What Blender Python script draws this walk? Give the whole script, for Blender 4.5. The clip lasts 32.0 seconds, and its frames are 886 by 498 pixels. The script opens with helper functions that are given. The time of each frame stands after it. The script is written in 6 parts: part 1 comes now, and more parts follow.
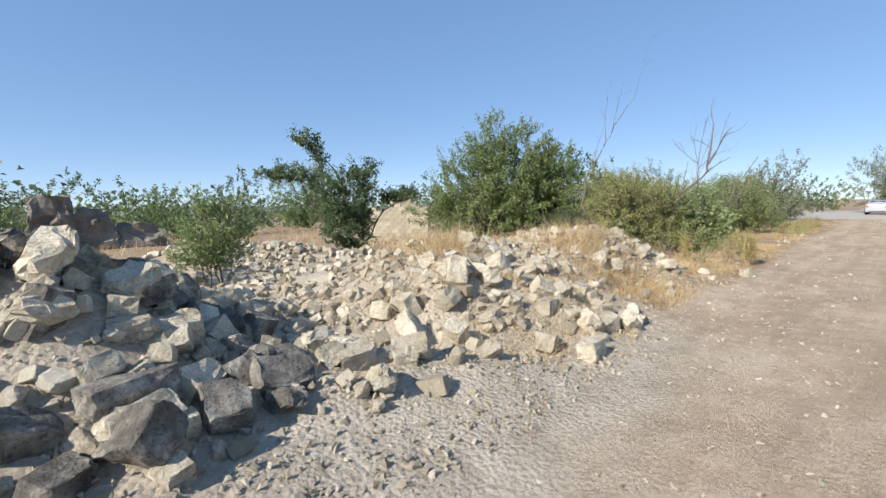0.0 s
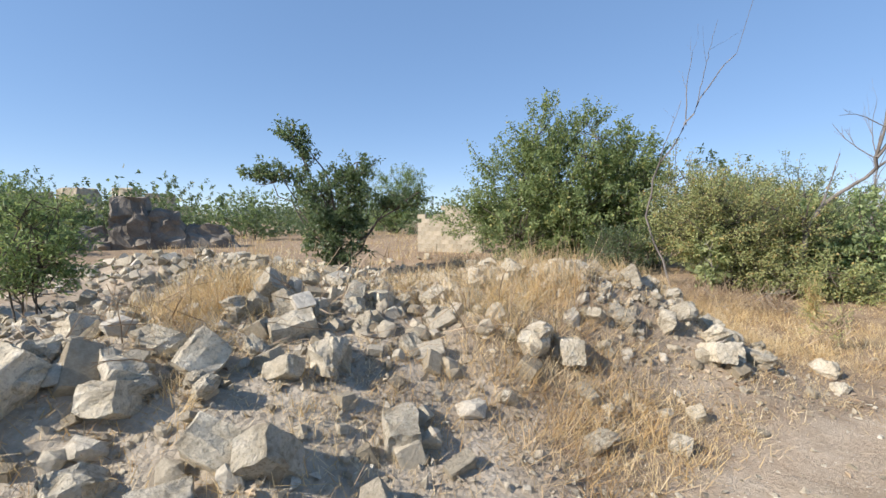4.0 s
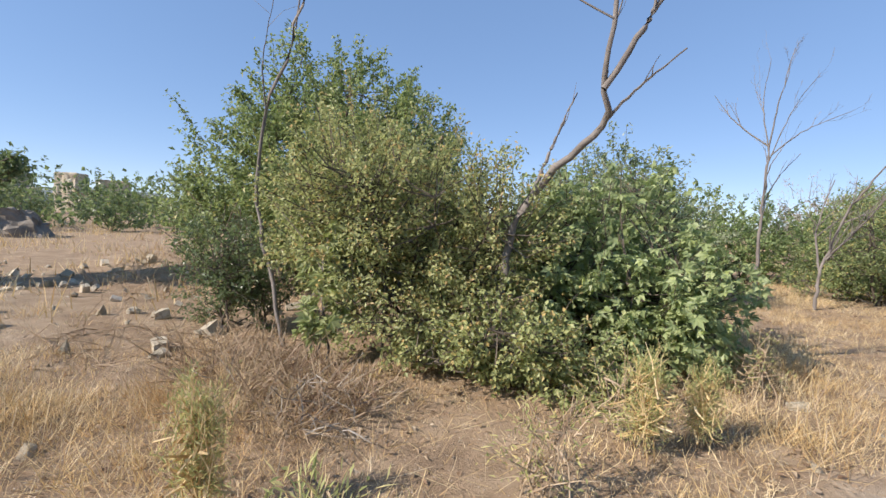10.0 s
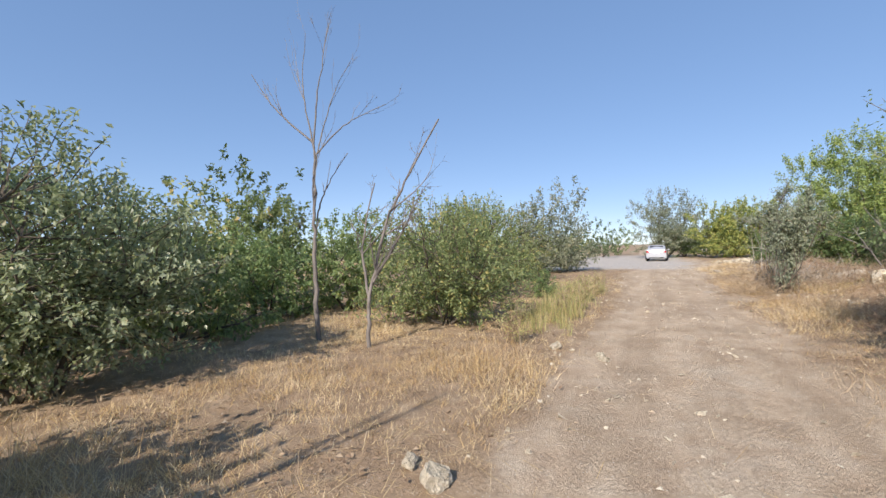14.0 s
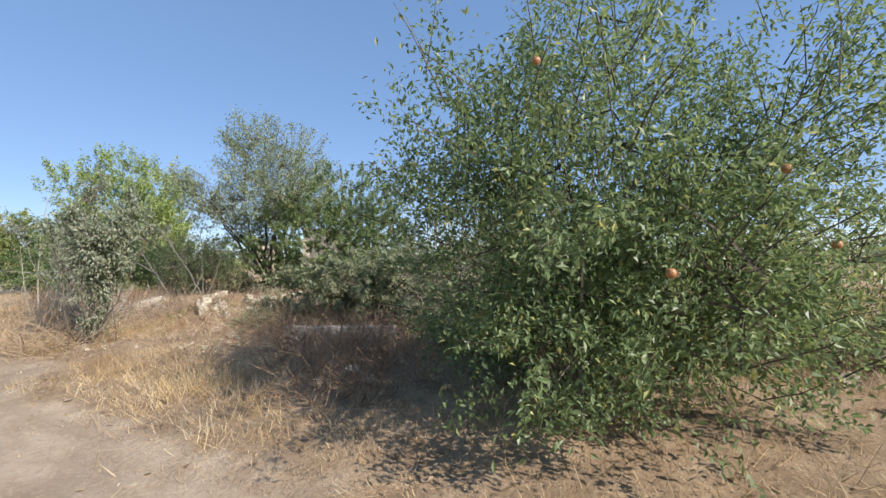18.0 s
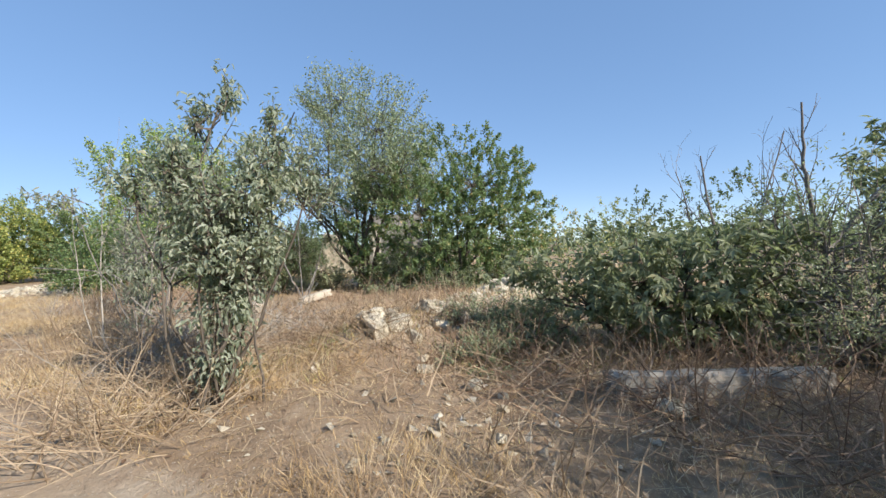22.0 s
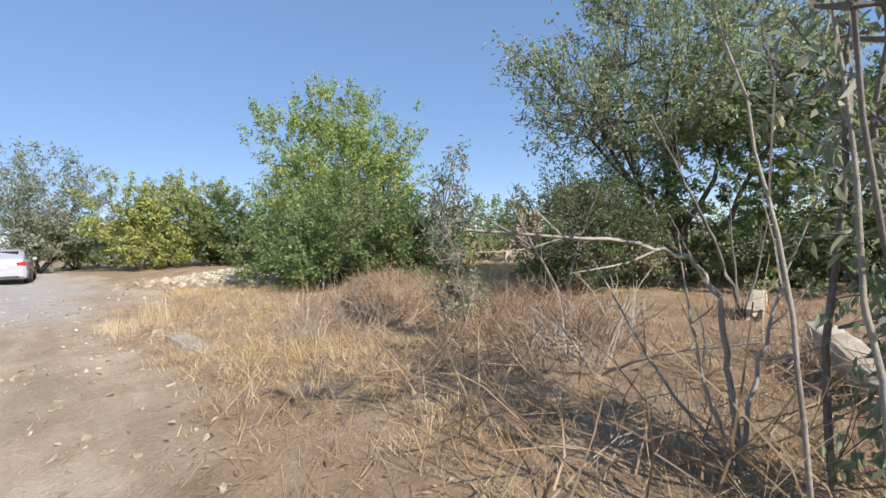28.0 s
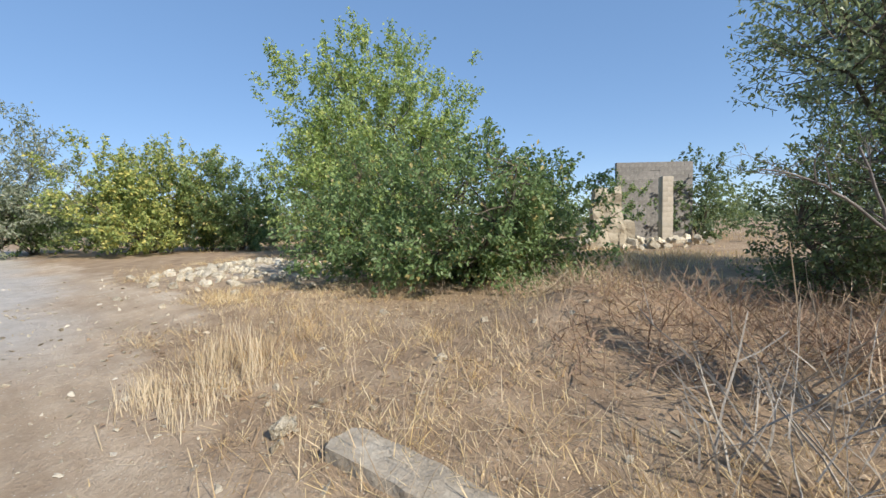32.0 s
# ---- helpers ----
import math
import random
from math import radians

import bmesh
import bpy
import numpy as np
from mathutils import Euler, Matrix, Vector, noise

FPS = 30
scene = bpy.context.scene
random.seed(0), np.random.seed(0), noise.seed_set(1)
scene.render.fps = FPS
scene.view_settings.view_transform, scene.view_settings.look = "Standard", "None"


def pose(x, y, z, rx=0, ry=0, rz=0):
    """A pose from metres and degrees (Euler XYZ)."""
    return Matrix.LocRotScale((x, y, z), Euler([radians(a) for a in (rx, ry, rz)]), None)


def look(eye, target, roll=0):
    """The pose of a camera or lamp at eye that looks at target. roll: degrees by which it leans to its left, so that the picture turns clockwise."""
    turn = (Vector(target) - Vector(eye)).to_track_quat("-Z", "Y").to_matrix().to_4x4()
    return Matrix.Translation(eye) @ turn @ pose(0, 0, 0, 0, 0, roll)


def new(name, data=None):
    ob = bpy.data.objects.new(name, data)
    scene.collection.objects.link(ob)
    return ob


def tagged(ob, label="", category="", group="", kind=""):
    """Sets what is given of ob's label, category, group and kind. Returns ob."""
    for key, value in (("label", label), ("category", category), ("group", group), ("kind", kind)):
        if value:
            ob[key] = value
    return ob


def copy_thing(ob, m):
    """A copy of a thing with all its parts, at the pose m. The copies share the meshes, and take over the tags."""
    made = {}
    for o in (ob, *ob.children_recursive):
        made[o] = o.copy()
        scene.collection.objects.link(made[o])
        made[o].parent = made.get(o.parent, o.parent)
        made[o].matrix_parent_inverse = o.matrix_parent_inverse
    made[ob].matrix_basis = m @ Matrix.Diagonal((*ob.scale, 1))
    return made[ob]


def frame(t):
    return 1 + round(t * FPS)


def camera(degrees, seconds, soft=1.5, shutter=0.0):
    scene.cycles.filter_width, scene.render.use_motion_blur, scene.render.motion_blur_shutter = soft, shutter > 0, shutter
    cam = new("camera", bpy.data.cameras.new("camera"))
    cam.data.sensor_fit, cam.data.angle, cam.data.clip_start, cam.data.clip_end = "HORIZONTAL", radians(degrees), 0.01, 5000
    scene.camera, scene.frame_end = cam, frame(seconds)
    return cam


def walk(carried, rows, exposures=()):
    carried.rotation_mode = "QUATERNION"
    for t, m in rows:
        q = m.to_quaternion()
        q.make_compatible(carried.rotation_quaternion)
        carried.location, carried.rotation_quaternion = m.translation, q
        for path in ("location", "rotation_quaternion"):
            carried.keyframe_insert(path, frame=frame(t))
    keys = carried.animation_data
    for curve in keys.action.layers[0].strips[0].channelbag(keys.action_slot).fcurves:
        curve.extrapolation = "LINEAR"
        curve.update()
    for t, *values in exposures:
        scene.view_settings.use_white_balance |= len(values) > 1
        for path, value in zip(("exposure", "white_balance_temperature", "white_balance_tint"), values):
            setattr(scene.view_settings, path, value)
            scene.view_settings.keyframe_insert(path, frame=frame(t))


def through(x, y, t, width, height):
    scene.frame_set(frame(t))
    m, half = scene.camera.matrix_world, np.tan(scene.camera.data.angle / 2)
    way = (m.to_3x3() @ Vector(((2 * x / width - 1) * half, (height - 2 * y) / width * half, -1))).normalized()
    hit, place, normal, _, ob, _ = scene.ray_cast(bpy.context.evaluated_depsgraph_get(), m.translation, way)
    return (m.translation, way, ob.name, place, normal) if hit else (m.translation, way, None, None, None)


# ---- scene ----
cam = camera(90.6, 32.0)
# seconds, place and turn of the eye
PATH = [
    (0.0, 0.000, 0.000, 1.550, 84.86, 1.43, -0.13),
    (0.5, 0.301, 0.523, 1.556, 85.41, -0.34, 10.66),
    (1.0, 0.583, 1.087, 1.578, 86.45, -2.73, 18.36),
    (1.5, 0.964, 1.548, 1.567, 87.52, -0.85, 15.51),
    (2.0, 1.345, 2.029, 1.555, 87.57, -1.18, 16.44),
    (2.5, 1.807, 2.473, 1.583, 86.92, -1.32, 10.95),
    (4.5, 3.353, 4.365, 1.636, 85.34, -0.46, 17.89),
    (5.0, 3.773, 4.844, 1.602, 84.85, -1.95, 18.10),
    (5.5, 4.155, 5.368, 1.626, 84.90, -1.43, 17.06),
    (6.0, 4.596, 5.869, 1.610, 84.76, -1.69, 16.28),
    (6.5, 4.997, 6.391, 1.613, 84.54, -2.70, 16.16),
    (7.0, 5.458, 6.850, 1.580, 84.52, -2.83, 15.77),
    (7.5, 5.859, 7.373, 1.583, 84.42, -2.64, 15.76),
    (8.0, 6.320, 7.853, 1.569, 85.12, -1.26, 15.45),
    (8.5, 6.721, 8.314, 1.557, 85.32, -1.55, 15.57),
    (9.0, 7.222, 8.856, 1.556, 85.53, -0.14, 15.66),
    (9.5, 7.664, 9.339, 1.562, 85.63, -1.37, 17.76),
    (10.0, 8.104, 9.859, 1.544, 86.12, -2.34, 15.63),
    (10.5, 8.546, 10.302, 1.554, 86.11, -1.77, 15.29),
    (11.0, 9.008, 10.766, 1.581, 86.33, -1.20, 13.64),
    (11.5, 9.448, 11.165, 1.554, 86.31, -1.15, 13.03),
    (12.0, 9.869, 11.586, 1.545, 86.47, -1.82, 9.79),
    (12.5, 10.410, 12.007, 1.534, 86.61, -0.75, 8.19),
    (13.0, 10.851, 12.469, 1.542, 87.24, -0.31, 2.94),
    (13.5, 11.352, 12.912, 1.550, 88.75, 1.34, -5.54),
    (14.0, 11.793, 13.393, 1.535, 90.08, 1.58, -20.13),
    (14.5, 12.295, 13.935, 1.534, 90.59, 1.61, -38.79),
    (15.0, 12.736, 14.475, 1.515, 91.22, 1.36, -46.58),
    (15.5, 13.220, 14.970, 1.520, 91.30, 1.40, -57.00),
    (17.5, 15.000, 16.700, 1.550, 90.80, 1.03, -99.99),
    (18.0, 15.712, 17.030, 1.548, 90.96, 0.76, -102.19),
    (18.5, 16.298, 17.323, 1.523, 91.18, 0.65, -101.09),
    (19.0, 17.001, 17.714, 1.541, 90.87, 0.65, -101.69),
    (19.5, 17.569, 18.129, 1.518, 91.01, -0.78, -99.31),
    (20.0, 18.205, 18.474, 1.495, 90.81, 1.52, -99.48),
    (20.5, 18.734, 18.895, 1.510, 90.21, 0.92, -99.49),
    (21.0, 19.341, 19.303, 1.488, 89.71, 1.13, -99.68),
    (21.5, 19.848, 19.709, 1.502, 89.91, 2.02, -99.37),
    (22.0, 20.459, 20.136, 1.480, 89.71, 1.82, -99.27),
    (22.5, 21.027, 20.551, 1.496, 89.45, 1.77, -102.68),
    (23.0, 21.576, 20.970, 1.453, 89.25, 2.37, -102.97),
    (23.5, 22.190, 21.416, 1.451, 89.80, 3.33, -100.05),
    (24.0, 22.791, 21.905, 1.410, 90.62, 2.72, -99.26),
    (24.5, 23.369, 22.378, 1.427, 91.38, 3.67, -95.74),
    (25.0, 23.888, 22.960, 1.425, 91.51, 3.14, -93.65),
    (25.5, 24.265, 23.409, 1.400, 92.17, 4.46, -83.22),
    (26.0, 24.765, 23.995, 1.320, 91.60, 5.21, -81.00),
    (26.5, 25.309, 24.494, 1.297, 90.77, 3.85, -83.13),
    (28.5, 26.916, 25.973, 1.328, 88.48, 1.76, -88.97),
    (29.0, 27.404, 26.382, 1.323, 89.18, 1.16, -89.28),
    (29.5, 27.882, 26.734, 1.336, 89.17, 1.07, -89.68),
    (30.0, 28.296, 27.176, 1.330, 89.87, 1.18, -89.98),
    (30.5, 28.730, 27.615, 1.305, 89.57, 1.18, -90.18),
    (31.0, 29.171, 28.091, 1.320, 89.06, 1.48, -90.48),
    (31.5, 29.521, 28.505, 1.313, 86.45, 2.20, -91.36),
    (32.0, 29.939, 28.966, 1.327, 86.24, 1.41, -91.78),
]


def walk_rows():
    return [(t, pose(x, y, z, rx, ry, rz)) for t, x, y, z, rx, ry, rz in PATH]


# seconds, stops, white temperature, white tint
EXPO = [(0.0, 0.60, 6500, 10), (6.0, 0.69, 6580, 13), (12.0, 0.70, 6700, 15), (15.0, 0.56, 6650, 14), (18.0, 0.68, 6600, 13), (20.0, 0.90, 6650, 14), (22.0, 0.71, 6500, 10.5), (26.0, 0.67, 6620, 13.5), (29.0, 0.65, 6560, 12), (32.0, 0.60, 6480, 10)]
walk(cam, walk_rows(), EXPO)

# ---- world, sun ----
SUN_AT = Vector((-0.745, -0.66, 0.69)).normalized()
world = bpy.data.worlds.new("sky")
scene.world = world
world.use_nodes = True
wn = world.node_tree.nodes
sky = wn.new("ShaderNodeTexSky")
sky.sky_type = "NISHITA"
sky.sun_disc = False
sky.sun_elevation = math.asin(SUN_AT.z)
sky.sun_rotation = math.atan2(SUN_AT.x, SUN_AT.y)
sky.altitude = 300
sky.air_density, sky.dust_density, sky.ozone_density = 0.5, 0.0, 2.6
wn["Background"].inputs[1].default_value = 0.15
tone = wn.new("ShaderNodeHueSaturation")
tone.inputs["Saturation"].default_value, tone.inputs["Value"].default_value = 1.70, 2.06
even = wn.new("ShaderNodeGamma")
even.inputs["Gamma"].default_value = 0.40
tone.inputs["Hue"].default_value = 0.506
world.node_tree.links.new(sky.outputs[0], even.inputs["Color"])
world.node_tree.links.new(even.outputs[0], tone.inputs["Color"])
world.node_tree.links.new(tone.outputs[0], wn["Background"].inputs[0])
lamp = bpy.data.lights.new("sun", "SUN")
lamp.energy, lamp.angle, lamp.color = 4.3, radians(0.6), (1.0, 0.935, 0.85)
new("sun", lamp).matrix_world = look(SUN_AT * 100, (0, 0, 0))

# ---- small numeric helpers ----
RNG = np.random.default_rng(7)
LAT = RNG.random((256, 256))
Q = 1 / math.sqrt(2)


def vnoise(x, y):
    """Smooth lattice noise, -1 to 1."""
    xi, yi = np.floor(x).astype(int), np.floor(y).astype(int)
    fx, fy = x - xi, y - yi
    fx, fy = fx * fx * (3 - 2 * fx), fy * fy * (3 - 2 * fy)
    a, b = LAT[xi & 255, yi & 255], LAT[(xi + 1) & 255, yi & 255]
    c, d = LAT[xi & 255, (yi + 1) & 255], LAT[(xi + 1) & 255, (yi + 1) & 255]
    return 2 * ((a * (1 - fx) + b * fx) * (1 - fy) + (c * (1 - fx) + d * fx) * fy) - 1


def smooth(lo, hi, v):
    k = np.clip((v - lo) / (hi - lo), 0, 1)
    return k * k * (3 - 2 * k)


def to_sr(x, y):
    """Along the road and to the right of it."""
    return (x + y) * Q, (x - y) * Q


def to_xy(s, r):
    return (s + r) * Q, (s - r) * Q


def bump(x, y, cx, cy, height, ra, rb=None, turn=0.0):
    rb = rb or ra
    c, d = math.cos(turn), math.sin(turn)
    u, v = (x - cx) * c + (y - cy) * d, -(x - cx) * d + (y - cy) * c
    return height * np.exp(-(u / ra) ** 2 - (v / rb) ** 2)


def covers(x, y):
    """Weights of road and rubble at a place."""
    s, r = to_sr(x, y)
    wob = 0.35 * vnoise(s * 0.6, r * 0.6 + 9) + 0.15 * vnoise(s * 2.3, r * 2.3)
    right = 0.8 + 0.35 * smooth(29, 34, s) + 0.35 * (1 - smooth(14, 18, s)) + 0.012 * np.clip(s - 30, 0, 60)
    road = smooth(-2.45, -1.75, r + wob) * (1 - smooth(right - 0.3, right + 0.5, r + wob))
    cross = smooth(46, 49, s + wob) * (1 - smooth(62, 66, s)) * smooth(-14, -9, r) * (1 - smooth(2.4, 3.4, r + wob))
    left_start = smooth(-2.4, -1.6, r + wob) * (1 - smooth(3, 7, s)) * (1 - smooth(4, 6, r))
    road = np.maximum(np.maximum(road, cross), left_start)
    d = vnoise(s * 0.35 + 40, r * 0.35)
    near = 1 - smooth(4, 8, s)
    rub = smooth(-11.5, -9, s) * (1 - smooth(8.5, 11.5, s + 0.8 * d)) * smooth(-13, -9, r + d) * (1 - smooth(-2.5 + 0.4 * near, -1.9 + 1.3 * near, r + wob))
    rub = np.maximum(rub, 0.9 * np.exp(-(((x + 5) / 5.0) ** 2 + ((y - 12.0) / 3.0) ** 2) * 1.2))
    rub = rub * (1 - 0.5 * smooth(5, 8, s))
    rub = np.maximum(rub, 0.95 * np.exp(-((x - 2.5) / 1.5) ** 2 - ((y - 9.5) / 1.5) ** 2))
    rub = np.maximum(rub, 0.9 * np.exp(-((s - 33.0) / 0.8) ** 2) * smooth(3.6, 4.6, r) * (1 - smooth(9.5, 12, r)))
    pile = np.exp(-(((x - 40.9) / 1.6) ** 2 + ((y - 33.3) / 1.5) ** 2))
    return road, np.clip(rub, 0, 1), pile


def worn_grey(x, y):
    """Weight of the old grey surface where the tracks meet."""
    s, r = to_sr(x, y)
    return smooth(46, 50, s) * smooth(-16, -11, r) * (1 - smooth(0.9 + 0.02 * (s - 50), 2.4 + 0.02 * (s - 50), r + 0.5 * vnoise(s * 0.5, r * 0.5))) * (1 - smooth(75, 90, s))


def height(x, y):
    x, y = np.asarray(x, float), np.asarray(y, float)
    s, r = to_sr(x, y)
    road, rub, pile = covers(x, y)
    far = np.hypot(x - 20, y - 20)
    z = 0.05 * vnoise(x * 0.35, y * 0.35) + 0.025 * vnoise(x * 1.1 + 5, y * 1.1)
    z = z * (1 - 0.75 * road) + road * (0.012 * vnoise(s * 1.5, r * 4) - 0.03)
    # tracks worn by wheels
    z = z - 0.035 * road * (np.exp(-((r + 1.35) / 0.28) ** 2) + np.exp(-((r - 0.25) / 0.28) ** 2))
    # heaps of rubble beside the road
    lumps = 0.16 * vnoise(x * 1.3, y * 1.3) + 0.07 * vnoise(x * 3.1, y * 3.1)
    heap = bump(x, y, -2.95, 3.0, 1.08, 1.15, 1.0, 0.5) + bump(x, y, -3.6, 4.4, 0.7, 1.2, 1.2)
    ridge = bump(s, r, 5.4, -5.3, 0.82, 1.9, 1.5) + bump(s, r, 4.7, -3.6, 0.5, 1.6, 0.9) + bump(s, r, 8.7, -3.9, 0.42, 1.4, 0.8)
    ridge = ridge + bump(x, y, 2.45, 9.7, 0.72, 1.6, 1.45) + bump(x, y, 2.5, 7.6, 0.22, 0.9, 0.8) + bump(x, y, 4.2, 9.2, 0.14, 0.8, 1.3, 0.45)
    back = 0.25 * np.exp(-(((r + 7.0) / 2.6) ** 2)) * smooth(-6, -3, s) * (1 - smooth(9, 13, s))
    edge = 1 - smooth(-2.6, -1.9, r)
    z = z + (heap + ridge + back) * edge + rub * lumps * edge
    z = z + bump(x, y, -6.0, 12.6, 0.6, 3.2, 1.5, 0.4) + bump(x, y, 0.0, 17.3, 0.28, 1.3, 0.9) + bump(x, y, -1.6, 18.9, 0.3, 1.5, 1.0)
    # bank of earth and stones across the waste ground beyond the saplings
    bank = (0.42 - 0.02 * np.abs(r - 5.0)) * np.exp(-((s - 32.9 - 0.08 * (r - 5.0) + 0.25 * vnoise(r * 0.8, s * 0.2)) / 0.75) ** 2) * smooth(3.2, 4.4, r) * (1 - smooth(9.5, 11.5, r))
    z = z + np.maximum(bank, 0) + bump(s, r, 31.6, 12.6, 0.75, 2.0, 2.6, 0.5)
    # mound with dead weeds on the other side
    z = z + bump(x, y, 35.0, 26.9, 0.42, 1.5, 1.1, -0.6) + 0.28 * pile
    z = z + 0.10 * smooth(1.4, 3.0, r) * smooth(18, 22, s) * (1 - smooth(60, 80, s))
    # gentle rise far away and hills on the horizon
    z = z + 0.35 * vnoise(x * 0.03, y * 0.03) * smooth(45, 120, far)
    return z


def quads(name, v, f, smooth_faces=False):
    """A mesh from vertices (n, 3) and faces (m, k)."""
    v, f = np.asarray(v, np.float32), np.asarray(f, np.int32)
    me = bpy.data.meshes.new(name)
    me.vertices.add(len(v))
    me.vertices.foreach_set("co", v.ravel())
    k = f.shape[1]
    me.loops.add(f.size)
    me.loops.foreach_set("vertex_index", f.ravel())
    me.polygons.add(len(f))
    me.polygons.foreach_set("loop_start", np.arange(0, f.size, k, dtype=np.int32))
    me.polygons.foreach_set("use_smooth", np.full(len(f), smooth_faces))
    me.update(calc_edges=True)
    return me


def join(pieces):
    """Several (vertices, faces) into one."""
    vs, fs, at = [], [], 0
    for v, f in pieces:
        vs.append(v)
        fs.append(np.asarray(f) + at)
        at += len(v)
    return np.concatenate(vs), np.concatenate(fs)


def mesh_part(name, me, material, parent=None, label=""):
    me.materials.append(material)
    ob = new(name, me)
    if parent is not None:
        ob.parent = parent
    if label:
        ob["label"] = label
    return ob


def part(name, bm, material, parent=None, label=""):
    me = bpy.data.meshes.new(name)
    bm.to_mesh(me)
    bm.free()
    return mesh_part(name, me, material, parent, label)


def thing(name, m, label, category, group="", kind=""):
    ob = new(name)
    ob.matrix_basis = m
    return tagged(ob, label, category, group, kind)

# ---- materials ----
def nodes_of(name):
    m = bpy.data.materials.new(name)
    m.use_nodes = True
    t = m.node_tree
    return m, t, t.nodes["Principled BSDF"]


def add(t, kind, **values):
    n = t.nodes.new(kind)
    for key, value in values.items():
        n.inputs[key].default_value = value
    return n


def tex(t, scale, detail=4.0, rough=0.6, coord=None):
    n = add(t, "ShaderNodeTexNoise", Scale=scale, Detail=detail, Roughness=rough)
    if coord is not None:
        t.links.new(coord, n.inputs["Vector"])
    return n.outputs["Fac"]


def ramp(t, fac, stops):
    n = t.nodes.new("ShaderNodeValToRGB")
    e = n.color_ramp.elements
    while len(e) < len(stops):
        e.new(0.5)
    for el, (p, c) in zip(e, stops):
        el.position, el.color = p, (*c, 1)
    t.links.new(fac, n.inputs[0])
    return n.outputs[0]


def mixc(t, fac, a, b, mode="MIX"):
    n = t.nodes.new("ShaderNodeMix")
    n.data_type, n.blend_type = "RGBA", mode
    for socket, value in ((n.inputs[0], fac), (n.inputs[6], a), (n.inputs[7], b)):
        if isinstance(value, (int, float)):
            socket.default_value = value
        elif isinstance(value, tuple):
            socket.default_value = (*value, 1)
        else:
            t.links.new(value, socket)
    return n.outputs[2]


def calc(t, op, a, b=0.0):
    n = t.nodes.new("ShaderNodeMath")
    n.operation = op
    for socket, value in zip(n.inputs, (a, b)):
        if isinstance(value, (int, float)):
            socket.default_value = value
        else:
            t.links.new(value, socket)
    return n.outputs[0]


def bumped(t, b, fac, strength, distance):
    n = add(t, "ShaderNodeBump", Strength=strength, Distance=distance)
    t.links.new(fac, n.inputs["Height"])
    t.links.new(n.outputs[0], b.inputs["Normal"])


def place_coord(t):
    return t.nodes.new("ShaderNodeNewGeometry").outputs["Position"]


def leaf_mat(name, dark, mid, light, odd, odd_share=0.03, gloss=0.48, through=0.5):
    """Leaves that differ one from another, let light through, and yellow here and there."""
    m, t, b = nodes_of(name)
    dark, mid, light, odd = ((2.45 * (v[0] + 0.33 * (v[1] - v[0])), 2.4 * v[1], 2.45 * (v[2] + 0.20 * (v[1] - v[2]))) for v in (dark, mid, light, odd))
    g = t.nodes.new("ShaderNodeNewGeometry")
    base = ramp(t, g.outputs["Random Per Island"], [(0.0, dark), (0.45, mid), (1 - odd_share - 0.02, light), (1 - odd_share, odd), (1.0, odd)])
    patch = tex(t, 1.3, 3.0, 0.6, g.outputs["Position"])
    base = mixc(t, calc(t, "MULTIPLY", patch, 0.5), base, mixc(t, 0.5, base, light))
    oi = t.nodes.new("ShaderNodeObjectInfo")
    hue = add(t, "ShaderNodeHueSaturation")
    t.links.new(calc(t, "MULTIPLY_ADD", oi.outputs["Random"], 0.03), hue.inputs["Hue"])
    hue.inputs["Hue"].links[0].from_node.inputs[2].default_value = 0.485
    t.links.new(base, hue.inputs["Color"])
    t.links.new(hue.outputs[0], b.inputs["Base Color"])
    b.inputs["Roughness"].default_value = gloss
    b.inputs["Specular IOR Level"].default_value = 0.5
    tr = t.nodes.new("ShaderNodeBsdfTranslucent")
    t.links.new(mixc(t, 0.5, hue.outputs[0], (0.26, 0.33, 0.10)), tr.inputs[0])
    mix = add(t, "ShaderNodeMixShader", Fac=through)
    t.links.new(b.outputs[0], mix.inputs[1])
    t.links.new(tr.outputs[0], mix.inputs[2])
    t.links.new(mix.outputs[0], t.nodes["Material Output"].inputs[0])
    return m


